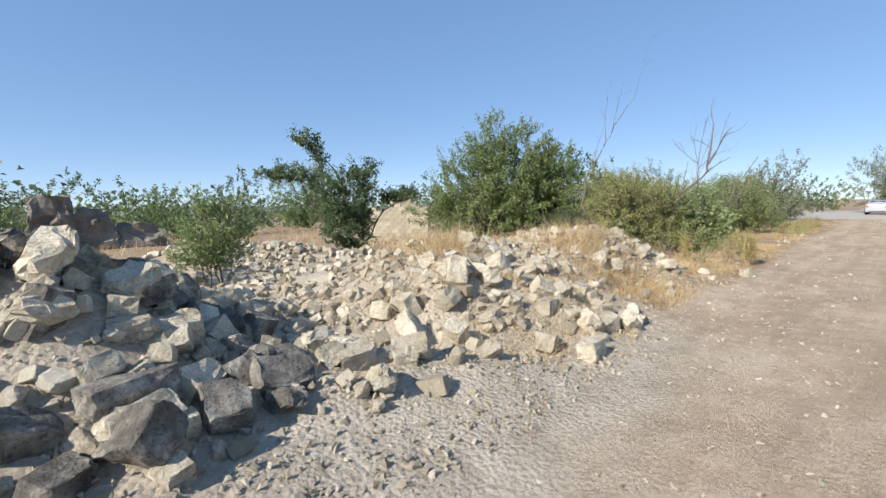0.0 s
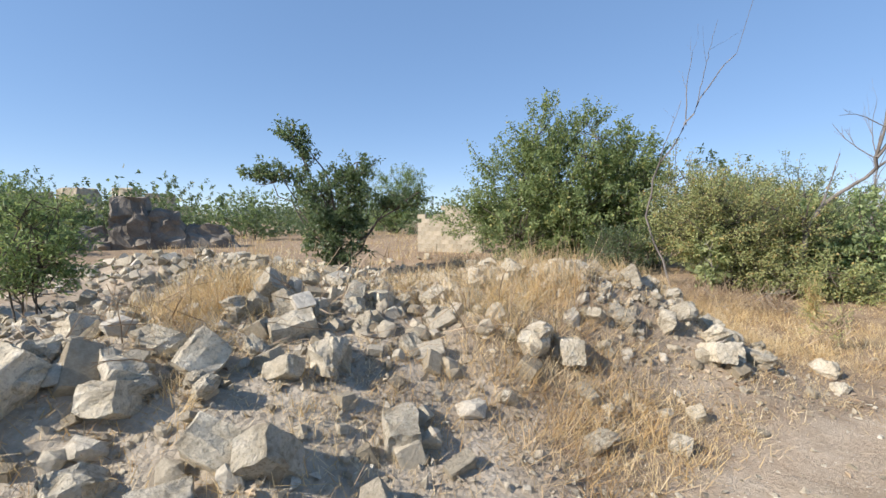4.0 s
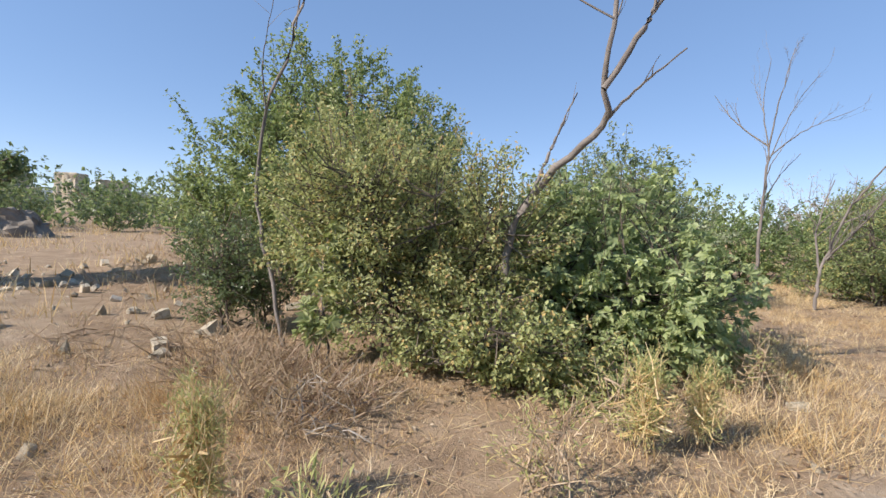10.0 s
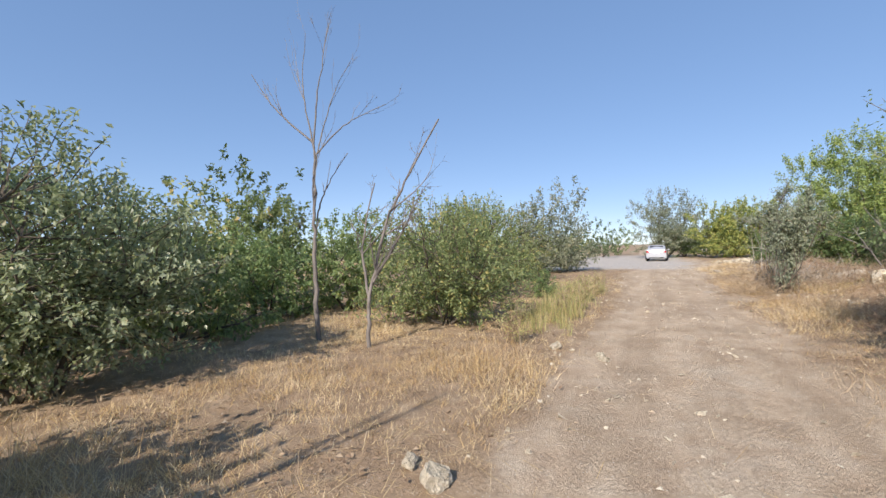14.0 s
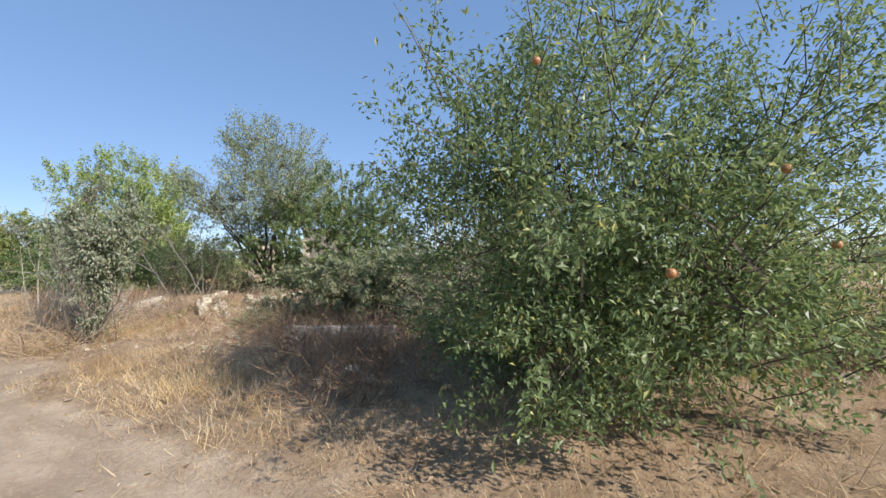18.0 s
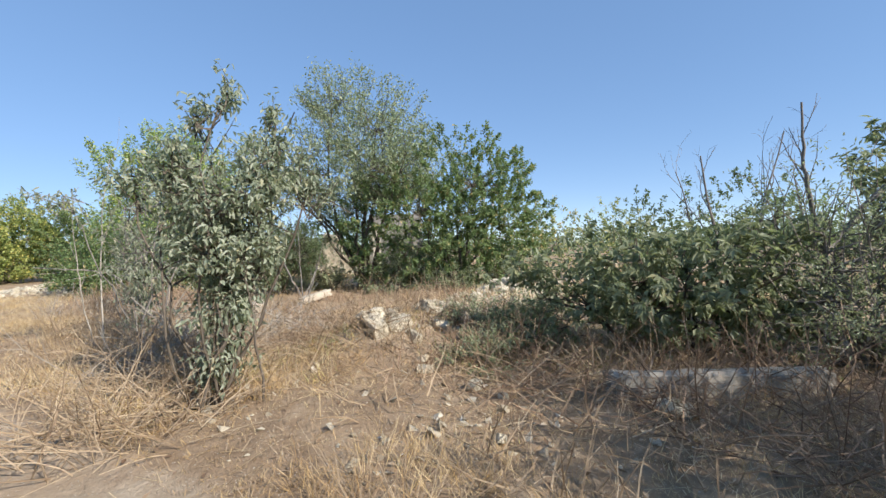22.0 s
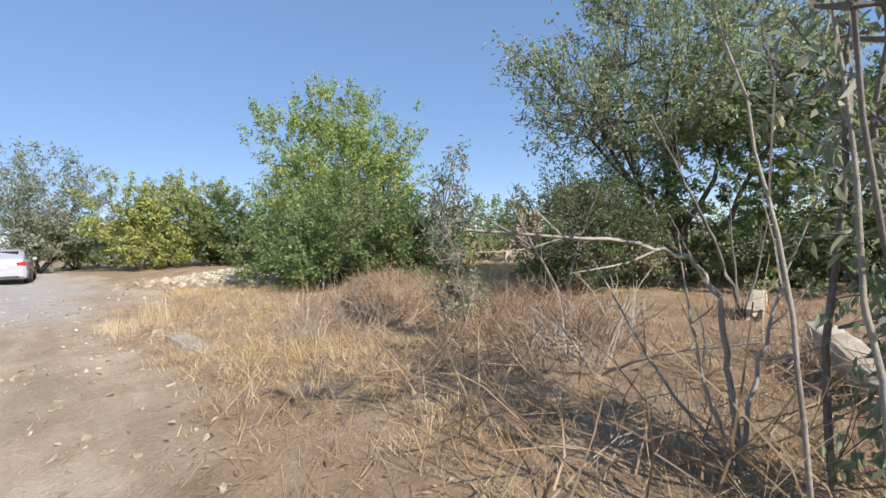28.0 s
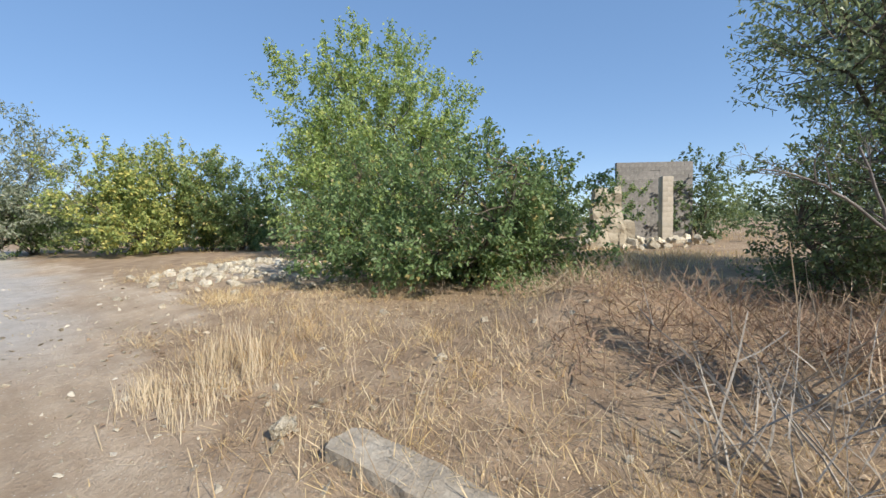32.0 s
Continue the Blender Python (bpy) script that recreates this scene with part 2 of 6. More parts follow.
def rough_mat(name, colours, scale, fine, relief, roughness=0.92, per_object=0.0, pitted=0.0):
    """Stone, soil, bark and concrete: two scales of colour noise with relief."""
    m, t, b = nodes_of(name)
    co = t.nodes.new("ShaderNodeTexCoord").outputs["Object"] if per_object else place_coord(t)
    broad, small = tex(t, scale, 5.0, 0.62, co), tex(t, fine, 6.0, 0.7, co)
    col = ramp(t, broad, [(0.30 + 0.4 * i / max(1, len(colours) - 1), c) for i, c in enumerate(colours)])
    col = mixc(t, 0.55, col, ramp(t, small, [(0.3, (0.45, 0.43, 0.40)), (0.7, (1.0, 1.0, 1.0))]), "MULTIPLY")
    if pitted:
        col = mixc(t, pitted, col, ramp(t, tex(t, 62.0, 4.0, 0.7, co), [(0.36, (0.30, 0.275, 0.24)), (0.47, (1.0, 1.0, 1.0))]), "MULTIPLY")
        col = mixc(t, 0.6 * pitted, col, ramp(t, tex(t, 9.0, 5.0, 0.7, co), [(0.34, (0.50, 0.47, 0.43)), (0.48, (1.0, 1.0, 1.0))]), "MULTIPLY")
    if per_object:
        oi = t.nodes.new("ShaderNodeObjectInfo")
        hue = add(t, "ShaderNodeHueSaturation")
        t.links.new(calc(t, "MULTIPLY_ADD", oi.outputs["Random"], per_object), hue.inputs["Value"])
        hue.inputs["Value"].links[0].from_node.inputs[2].default_value = 1 - per_object * 0.6
        t.links.new(col, hue.inputs["Color"])
        col = hue.outputs[0]
    t.links.new(col, b.inputs["Base Color"])
    b.inputs["Roughness"].default_value = roughness
    b.inputs["Specular IOR Level"].default_value = 0.25
    pits = tex(t, fine * 0.35, 5.0, 0.75, co)
    bumped(t, b, calc(t, "ADD", small, calc(t, "MULTIPLY", pits, 1.6)), 0.85, relief)
    return m


def straw_mat(name, stops):
    m, t, b = nodes_of(name)
    g = t.nodes.new("ShaderNodeNewGeometry")
    base = ramp(t, g.outputs["Random Per Island"], stops)
    patch = tex(t, 0.5, 4.0, 0.6, g.outputs["Position"])
    base = mixc(t, ramp(t, patch, [(0.40, (0, 0, 0)), (0.68, (0.7, 0.7, 0.7))]), base, stops[0][1])
    tuft = tex(t, 2.6, 3.0, 0.6, g.outputs["Position"])
    base = mixc(t, ramp(t, tuft, [(0.45, (0, 0, 0)), (0.7, (0.5, 0.5, 0.5))]), base, stops[-1][1])
    t.links.new(base, b.inputs["Base Color"])
    b.inputs["Roughness"].default_value = 0.65
    b.inputs["Specular IOR Level"].default_value = 0.3
    tr = t.nodes.new("ShaderNodeBsdfTranslucent")
    t.links.new(base, tr.inputs[0])
    mix = add(t, "ShaderNodeMixShader", Fac=0.3)
    t.links.new(b.outputs[0], mix.inputs[1])
    t.links.new(tr.outputs[0], mix.inputs[2])
    t.links.new(mix.outputs[0], t.nodes["Material Output"].inputs[0])
    return m


def plain_mat(name, colour, roughness=0.5, metal=0.0, coat=0.0):
    m, t, b = nodes_of(name)
    dirt = tex(t, 6.0, 4.0, 0.6, t.nodes.new("ShaderNodeTexCoord").outputs["Object"])
    t.links.new(mixc(t, calc(t, "MULTIPLY", dirt, 0.25), colour, tuple(0.6 * c + 0.08 for c in colour)), b.inputs["Base Color"])
    b.inputs["Roughness"].default_value = roughness
    b.inputs["Metallic"].default_value = metal
    b.inputs["Coat Weight"].default_value = coat
    return m


M_GREEN = leaf_mat("leaf_green", (0.032, 0.066, 0.016), (0.068, 0.120, 0.028), (0.130, 0.190, 0.050), (0.26, 0.24, 0.04), 0.03)
M_DARK = leaf_mat("leaf_dark", (0.020, 0.042, 0.015), (0.034, 0.068, 0.024), (0.070, 0.105, 0.045), (0.14, 0.12, 0.05), 0.02, 0.36)
M_POME = leaf_mat("leaf_pomegranate", (0.026, 0.050, 0.015), (0.055, 0.098, 0.026), (0.120, 0.170, 0.055), (0.26, 0.22, 0.04), 0.025, 0.42)
M_ROUND = leaf_mat("leaf_round_bush", (0.026, 0.056, 0.014), (0.054, 0.104, 0.024), (0.105, 0.165, 0.042), (0.26, 0.17, 0.05), 0.06)
M_VERGE = leaf_mat("leaf_verge", (0.048, 0.074, 0.020), (0.098, 0.136, 0.034), (0.170, 0.205, 0.058), (0.30, 0.22, 0.05), 0.09)
M_DUSTY = leaf_mat("leaf_dusty_fig", (0.046, 0.068, 0.032), (0.086, 0.116, 0.054), (0.150, 0.180, 0.092), (0.20, 0.20, 0.08), 0.04, 0.5)
M_OLIVE = leaf_mat("leaf_olive", (0.076, 0.094, 0.024), (0.152, 0.176, 0.045), (0.240, 0.262, 0.080), (0.32, 0.20, 0.05), 0.10)
M_GREY = leaf_mat("leaf_grey", (0.062, 0.085, 0.045), (0.105, 0.130, 0.078), (0.175, 0.195, 0.135), (0.27, 0.25, 0.15), 0.05, 0.5)
M_FIG = leaf_mat("leaf_fig", (0.066, 0.100, 0.032), (0.128, 0.172, 0.054), (0.225, 0.262, 0.095), (0.20, 0.24, 0.05), 0.03, 0.45)
M_YELLOW = leaf_mat("leaf_yellow_green", (0.050, 0.092, 0.014), (0.105, 0.160, 0.022), (0.205, 0.240, 0.034), (0.34, 0.30, 0.03), 0.16)
M_MULBERRY = leaf_mat("leaf_mulberry", (0.062, 0.110, 0.018), (0.130, 0.190, 0.030), (0.225, 0.270, 0.048), (0.30, 0.28, 0.04), 0.05)
M_WILLOW = leaf_mat("leaf_willow", (0.062, 0.090, 0.040), (0.115, 0.152, 0.070), (0.195, 0.230, 0.125), (0.22, 0.20, 0.09), 0.04, 0.42)
M_SILVER = leaf_mat("leaf_silver", (0.070, 0.096, 0.054), (0.128, 0.158, 0.096), (0.220, 0.245, 0.170), (0.25, 0.23, 0.13), 0.04, 0.45)
M_WEED = leaf_mat("leaf_weed", (0.10, 0.13, 0.03), (0.19, 0.20, 0.05), (0.30, 0.27, 0.08), (0.38, 0.30, 0.10), 0.2, 0.6)
M_PINK = leaf_mat("leaf_dry_pink", (0.14, 0.10, 0.07), (0.24, 0.17, 0.12), (0.34, 0.25, 0.19), (0.40, 0.30, 0.24), 0.1, 0.6)
M_BARK = rough_mat("bark", [(0.10, 0.08, 0.06), (0.20, 0.17, 0.135)], 3.0, 40.0, 0.01)
M_DEAD = rough_mat("dead_wood", [(0.16, 0.142, 0.128), (0.32, 0.29, 0.26)], 3.0, 45.0, 0.006)
M_PALE = rough_mat("pale_wood", [(0.32, 0.29, 0.24), (0.55, 0.50, 0.43)], 3.0, 45.0, 0.006)
M_STONE = rough_mat("limestone", [(0.52, 0.44, 0.315), (0.74, 0.66, 0.505), (0.88, 0.81, 0.665)], 5.0, 34.0, 0.035, 0.95, 0.40, 0.45)
M_GRIT = rough_mat("grit", [(0.24, 0.21, 0.17), (0.37, 0.33, 0.27), (0.52, 0.47, 0.39)], 2.0, 50.0, 0.006, 0.95)
M_WALL = rough_mat("old_masonry", [(0.36, 0.30, 0.21), (0.52, 0.45, 0.33), (0.62, 0.56, 0.44)], 1.5, 22.0, 0.015, 0.95, 0.3)
M_GREY_WALL = rough_mat("grey_masonry", [(0.20, 0.185, 0.165), (0.30, 0.28, 0.25), (0.38, 0.35, 0.31)], 1.5, 22.0, 0.015, 0.95, 0.25)
M_RUIN = rough_mat("dark_ruin", [(0.15, 0.13, 0.108), (0.26, 0.23, 0.19), (0.36, 0.32, 0.265)], 1.0, 12.0, 0.03)
M_CONCRETE = rough_mat("old_concrete", [(0.46, 0.40, 0.31), (0.67, 0.60, 0.48)], 3.0, 60.0, 0.005, 0.9, 0.2)
M_BEAM = rough_mat("weathered_concrete", [(0.36, 0.31, 0.235), (0.47, 0.41, 0.32), (0.58, 0.52, 0.42)], 4.0, 40.0, 0.012, 0.94, 0.2)
M_GREY_CONCRETE = rough_mat("grey_concrete", [(0.30, 0.27, 0.225), (0.50, 0.455, 0.385)], 3.0, 50.0, 0.008, 0.92, 0.2)
M_STRAW = straw_mat("dry_grass", [(0.0, (0.43, 0.265, 0.115)), (0.35, (0.65, 0.475, 0.22)), (0.75, (0.82, 0.655, 0.36)), (1.0, (0.90, 0.78, 0.54))])
M_TWIGS = straw_mat("dry_stalks", [(0.0, (0.26, 0.18, 0.11)), (0.5, (0.50, 0.375, 0.24)), (1.0, (0.72, 0.58, 0.41))])

M_BROWN = straw_mat("brown_stalks", [(0.0, (0.21, 0.135, 0.09)), (0.5, (0.40, 0.27, 0.175)), (1.0, (0.62, 0.46, 0.32))])
M_LITTER = straw_mat("leaf_litter", [(0.0, (0.17, 0.105, 0.065)), (0.4, (0.33, 0.22, 0.135)), (0.8, (0.52, 0.39, 0.25)), (1.0, (0.70, 0.58, 0.42))])
M_PALE_STRAW = straw_mat("pale_straw", [(0.0, (0.55, 0.42, 0.25)), (0.5, (0.76, 0.63, 0.42)), (1.0, (0.88, 0.78, 0.60))])


# blue-grey because the haze of distance is put into the hill colour
M_HAZY_HILL = rough_mat("hill", [(0.20, 0.24, 0.27), (0.27, 0.30, 0.31)], 0.01, 0.05, 0.1)


def loose_stone_mat():
    """Stones joined in one mesh, each with its own tone."""
    m, t, b = nodes_of("loose_stone")
    g = t.nodes.new("ShaderNodeNewGeometry")
    co = g.outputs["Position"]
    tone = ramp(t, g.outputs["Random Per Island"], [(0.0, (0.40, 0.34, 0.245)), (0.4, (0.60, 0.525, 0.395)), (0.8, (0.77, 0.69, 0.54)), (1.0, (0.87, 0.80, 0.665))])
    fine = tex(t, 30.0, 6, 0.78, co)
    col = mixc(t, 0.7, tone, ramp(t, fine, [(0.3, (0.45, 0.43, 0.40)), (0.7, (1, 1, 1))]), "MULTIPLY")
    t.links.new(col, b.inputs["Base Color"])
    b.inputs["Roughness"].default_value = 0.95
    b.inputs["Specular IOR Level"].default_value = 0.2
    bumped(t, b, fine, 1.0, 0.03)
    return m


M_STONE_LOOSE = loose_stone_mat()


def ground_mat():
    m, t, b = nodes_of("ground")
    co = place_coord(t)
    at = t.nodes.new("ShaderNodeAttribute")
    at.attribute_name = "cover"
    sep = t.nodes.new("ShaderNodeSeparateColor")
    t.links.new(at.outputs["Color"], sep.inputs[0])
    big, mid, fine = tex(t, 0.35, 4, 0.6, co), tex(t, 2.2, 6, 0.65, co), tex(t, 26.0, 6, 0.75, co)
    soil = ramp(t, mid, [(0.30, (0.25, 0.17, 0.105)), (0.5, (0.38, 0.27, 0.17)), (0.72, (0.52, 0.395, 0.265))])
    dirt = ramp(t, mid, [(0.28, (0.47, 0.345, 0.235)), (0.5, (0.59, 0.46, 0.325)), (0.75, (0.68, 0.565, 0.425))])
    grey = ramp(t, mid, [(0.3, (0.39, 0.335, 0.255)), (0.55, (0.59, 0.515, 0.405)), (0.75, (0.74, 0.665, 0.545))])
    along = t.nodes.new("ShaderNodeMapping")
    along.vector_type = "TEXTURE"
    along.inputs["Rotation"].default_value = (0, 0, radians(45))
    along.inputs["Scale"].default_value = (3.6, 0.5, 1.0)
    t.links.new(co, along.inputs["Vector"])
    streak = tex(t, 1.0, 5, 0.6, along.outputs[0])
    dirt = mixc(t, ramp(t, streak, [(0.42, (0, 0, 0)), (0.62, (0.75, 0.75, 0.75))]), dirt, mixc(t, 0.6, dirt, (0.30, 0.215, 0.14)))
    blot = tex(t, 0.8, 5, 0.65, co)
    dirt = mixc(t, ramp(t, blot, [(0.46, (0, 0, 0)), (0.66, (0.8, 0.8, 0.8))]), dirt, mixc(t, 0.7, dirt, (0.36, 0.275, 0.185)))
    dirt = mixc(t, ramp(t, blot, [(0.30, (0.7, 0.7, 0.7)), (0.44, (0, 0, 0))]), dirt, mixc(t, 0.6, dirt, (0.68, 0.61, 0.49)))
    edge = calc(t, "ADD", sep.outputs[0], calc(t, "MULTIPLY", calc(t, "SUBTRACT", mid, 0.5), 0.9))
    fac = t.nodes.new("ShaderNodeMapRange")
    fac.inputs[1].default_value, fac.inputs[2].default_value = 0.3, 0.7
    t.links.new(edge, fac.inputs[0])
    col = mixc(t, fac.outputs[0], soil, dirt)
    col = mixc(t, sep.outputs[1], col, grey)
    col = mixc(t, sep.outputs[2], col, ramp(t, mid, [(0.3, (0.44, 0.405, 0.36)), (0.7, (0.60, 0.565, 0.515))]))
    col = mixc(t, calc(t, "MULTIPLY", big, 0.35), col, mixc(t, 0.5, col, (0.46, 0.38, 0.27)))
    specks = add(t, "ShaderNodeTexVoronoi", Scale=34.0)
    t.links.new(co, specks.inputs["Vector"])
    light = ramp(t, specks.outputs["Distance"], [(0.10, (1, 1, 1)), (0.2, (0, 0, 0))])
    few = ramp(t, tex(t, 9.0, 3, 0.6, co), [(0.44, (0, 0, 0)), (0.56, (1, 1, 1))])
    col = mixc(t, mixc(t, 1.0, light, few, "MULTIPLY"), col, (0.72, 0.67, 0.57))
    col = mixc(t, 0.5, col, ramp(t, fine, [(0.3, (0.5, 0.47, 0.44)), (0.68, (1, 1, 1))]), "MULTIPLY")
    t.links.new(col, b.inputs["Base Color"])
    b.inputs["Roughness"].default_value = 0.95
    b.inputs["Specular IOR Level"].default_value = 0.2
    gravel = add(t, "ShaderNodeTexVoronoi", Scale=24.0)
    t.links.new(co, gravel.inputs["Vector"])
    lumps = calc(t, "MULTIPLY", calc(t, "SUBTRACT", 0.6, gravel.outputs["Distance"]), calc(t, "MULTIPLY", sep.outputs[1], 0.8))
    relief = calc(t, "ADD", calc(t, "ADD", fine, calc(t, "MULTIPLY", mid, 1.5)), lumps)
    bumped(t, b, relief, 0.8, 0.035)
    return m


M_GROUND = ground_mat()

# ---- ground: one sheet to the horizon ----
def axis_steps(lo, hi, step, reach):
    inner = np.arange(lo, hi + step, step)
    grow, out = step, []
    p = 0.0
    while p < reach:
        grow *= 1.2
        p += grow
        out.append(p)
    out = np.array(out)
    return np.concatenate([lo - out[::-1], inner, inner[-1] + out])


def build_ground():
    sa, ra = axis_steps(-5, 58, 0.27, 2400), axis_steps(-10, 9, 0.25, 2400)
    s, r = np.meshgrid(sa, ra, indexing="ij")
    x, y = to_xy(s, r)
    z = height(x, y)
    v = np.stack([x, y, z], -1).reshape(-1, 3)
    ns, nr = len(sa), len(ra)
    i = (np.arange(ns - 1)[:, None] * nr + np.arange(nr - 1)[None, :]).ravel()
    f = np.stack([i, i + 1, i + nr + 1, i + nr], -1)[:, ::-1]
    me = quads("ground", v, f, True)
    road, rub, pile = covers(x, y)
    c = np.stack([road.ravel(), np.maximum(rub, pile).ravel(), worn_grey(x, y).ravel(), np.ones(road.size)], -1)
    a = me.color_attributes.new("cover", "FLOAT_COLOR", "POINT")
    a.data.foreach_set("color", c.astype(np.float32).ravel())
    ob = mesh_part("ground", me, M_GROUND)
    tagged(ob, "dry earth with a pale dusty dirt track and rubble", "ground", kind="structure")


build_ground()


# ---- plants ----
def unit(v):
    return v / np.maximum(np.linalg.norm(v, axis=-1, keepdims=True), 1e-9)


def tube(points, radii, sides=4):
    """A tapered tube along points: vertices and quads."""
    p, rad = np.asarray(points, float), np.asarray(radii, float)
    n = len(p)
    d = unit(np.gradient(p, axis=0))
    ref = np.where(np.abs(d[:, 2:3]) > 0.9, [[1.0, 0, 0]], [[0, 0, 1.0]])
    a = unit(np.cross(d, ref))
    b = np.cross(d, a)
    ang = np.arange(sides) * 2 * math.pi / sides
    v = p[:, None] + rad[:, None, None] * (np.cos(ang)[None, :, None] * a[:, None] + np.sin(ang)[None, :, None] * b[:, None])
    i = np.arange(n - 1)[:, None] * sides
    j = np.arange(sides)[None, :]
    k = (j + 1) % sides
    f = np.stack([i + j, i + k, i + sides + k, i + sides + j], -1).reshape(-1, 4)
    return v.reshape(-1, 3), f


def arc(a, b, n, rng, bend=0.12, lift=0.0):
    """A crooked way from a to b."""
    a, b = np.asarray(a, float), np.asarray(b, float)
    t = np.linspace(0, 1, n)[:, None]
    size = np.linalg.norm(b - a)
    off = rng.normal(0, bend * size, 3)
    mid = (a + b) / 2 + off + np.array([0, 0, lift * size])
    p = (1 - t) ** 2 * a + 2 * t * (1 - t) * mid + t ** 2 * b
    p[1:-1] += rng.normal(0, 0.015 * size, (n - 2, 3))
    return p


def leaf_quads(p, d, n, length, width):
    """Folded leaves at p along d with normals near n."""
    side = unit(np.cross(d, n))
    up = np.cross(side, d)
    length, width = length[:, None], width[:, None]
    q = p + d * length * 0.45
    v = np.stack([p, q + side * width * 0.5 + up * width * 0.16, p + d * length - up * length * 0.12, q - side * width * 0.5 + up * width * 0.16], 1)
    return v.reshape(-1, 3), np.arange(len(p) * 4).reshape(-1, 4)


def ovate_leaves(p, d, n, length, width):
    """Oval pointed leaves folded along the midrib, two quads each."""
    side = unit(np.cross(d, n))
    up = np.cross(side, d)
    length, width = length[:, None], width[:, None]
    a, b = p + d * length * 0.28, p + d * length * 0.66 - up * length * 0.04
    tip = p + d * length - up * length * 0.16
    lift = up * width * 0.17
    v = np.stack([p, a + side * width * 0.5 + lift, b + side * width * 0.38 + lift, tip, b - side * width * 0.38 + lift, a - side * width * 0.5 + lift], 1)
    o = np.arange(len(p))[:, None] * 6
    return v.reshape(-1, 3), np.concatenate([o + np.array([0, 1, 2, 3]), o + np.array([0, 3, 4, 5])], 0)


def plant_meshes(seed, lobes, twigs, per_twig, leaf, wide, twig_len=0.5, stems=5, stem_r=0.03, shell=2.2, droop=0.25, sprigs=0.08, lobed=0, base_r=0.15, bare=0.0, limbs=0.6, oval=False):
    """Trunk and limbs, twigs and leaves of a bush or tree whose crown fills the lobes (x, y, z, rx, ry, rz)."""
    rng = np.random.default_rng(seed)
    lobes = np.asarray(lobes, float)
    core = lobes[:, :3].mean(0)
    trunk, spine = [], []
    for i in range(stems):
        lo = lobes[i % len(lobes)]
        end = lo[:3] + rng.normal(0, 0.22, 3) * lo[3:]
        start = np.array([rng.normal(0, base_r), rng.normal(0, base_r), -0.08])
        p = arc(start, end, 9, rng, 0.10)
        r = stem_r * rng.uniform(0.7, 1.2)
        trunk.append(tube(p, np.linspace(r, r * 0.35, 9), 6))
        spine.append(p[3:])
    spine = np.concatenate(spine)
    weight = (lobes[:, 3] * lobes[:, 4] * lobes[:, 5]) ** (2 / 3)
    which = rng.choice(len(lobes), twigs, p=weight / weight.sum())
    way = unit(rng.normal(0, 1, (twigs, 3)))
    rad = rng.random(twigs) ** (1 / (3 * shell)) * (0.92 + 0.22 * rng.random(twigs))
    rad = np.where(rng.random(twigs) < sprigs, rad * rng.uniform(1.08, 1.32, twigs), rad)
    ends = lobes[which, :3] + way * rad[:, None] * lobes[which, 3:]
    ends[:, 2] = np.maximum(ends[:, 2], 0.06)
    tw, lp, ld = [], [], []
    for e, w in zip(ends, way):
        out = unit(0.7 * w + 0.5 * unit(e - core * (1, 1, 0.6)) + np.array([0, 0, 0.35]) + rng.normal(0, 0.25, 3))
        length = twig_len * rng.uniform(0.6, 1.4)
        start = e - out * length
        start[2] = max(start[2], 0.05)
        near = spine[np.argmin(((spine - start) ** 2).sum(1) + 0.6 * np.maximum(spine[:, 2] - start[2], 0) ** 2 + rng.uniform(0, 0.5, len(spine)) * twig_len)]
        r = 0.0035 + 0.006 * length
        if rng.random() < limbs and np.linalg.norm(near - start) < 1.1:
            tw.append(tube(arc(near, start, 3, rng, 0.08), [r * 1.8, r * 1.4, r], 3))
        p = arc(start, e, 4, rng, 0.10, 0.06)
        if rng.random() < 0.5 + limbs:
            tw.append(tube(p[[0, 2, 3]], [r, r * 0.6, r * 0.25], 3))
        if rng.random() < bare:
            continue
        k = max(2, int(0.86 * per_twig * rng.uniform(0.5, 1.5)))
        u = rng.uniform(0.1, 1.0, k)
        j = np.minimum((u * 3).astype(int), 2)
        lp.append(p[j] + (p[j + 1] - p[j]) * (u * 3 - j)[:, None] + rng.normal(0, 0.10 * twig_len, (k, 3)))
        ld.append(np.repeat(out[None], k, 0))
    lp, ld = np.concatenate(lp), np.concatenate(ld)
    k = len(lp)
    lp[:, 2] = np.maximum(lp[:, 2], 0.03)
    d = unit(0.45 * ld + unit(rng.normal(0, 1, (k, 3))) * 0.8 - np.array([0, 0, droop]))
    n = unit(rng.normal(0, 0.6, (k, 3)) + np.array([0, 0, 1.0]) + 0.4 * ld)
    ll, lw = 1.06 * leaf * rng.uniform(0.6, 1.3, k), wide * rng.uniform(0.7, 1.25, k)
    if lobed:
        side = unit(np.cross(d, n))
        sets = []
        for a, s in ((0, 1.0), (0.75, 0.85), (-0.75, 0.85), (1.5, 0.6), (-1.5, 0.6))[:lobed]:
            dd = unit(d * math.cos(a) + side * math.sin(a))
            sets.append(leaf_quads(lp + d * leaf * 0.12, dd, n, ll * s * 0.8, lw * 0.42 * s + 0.008))
        leaves = join(sets)
    else:
        leaves = (ovate_leaves if oval else leaf_quads)(lp, d, n, ll, lw)
    return trunk, join(tw), leaves


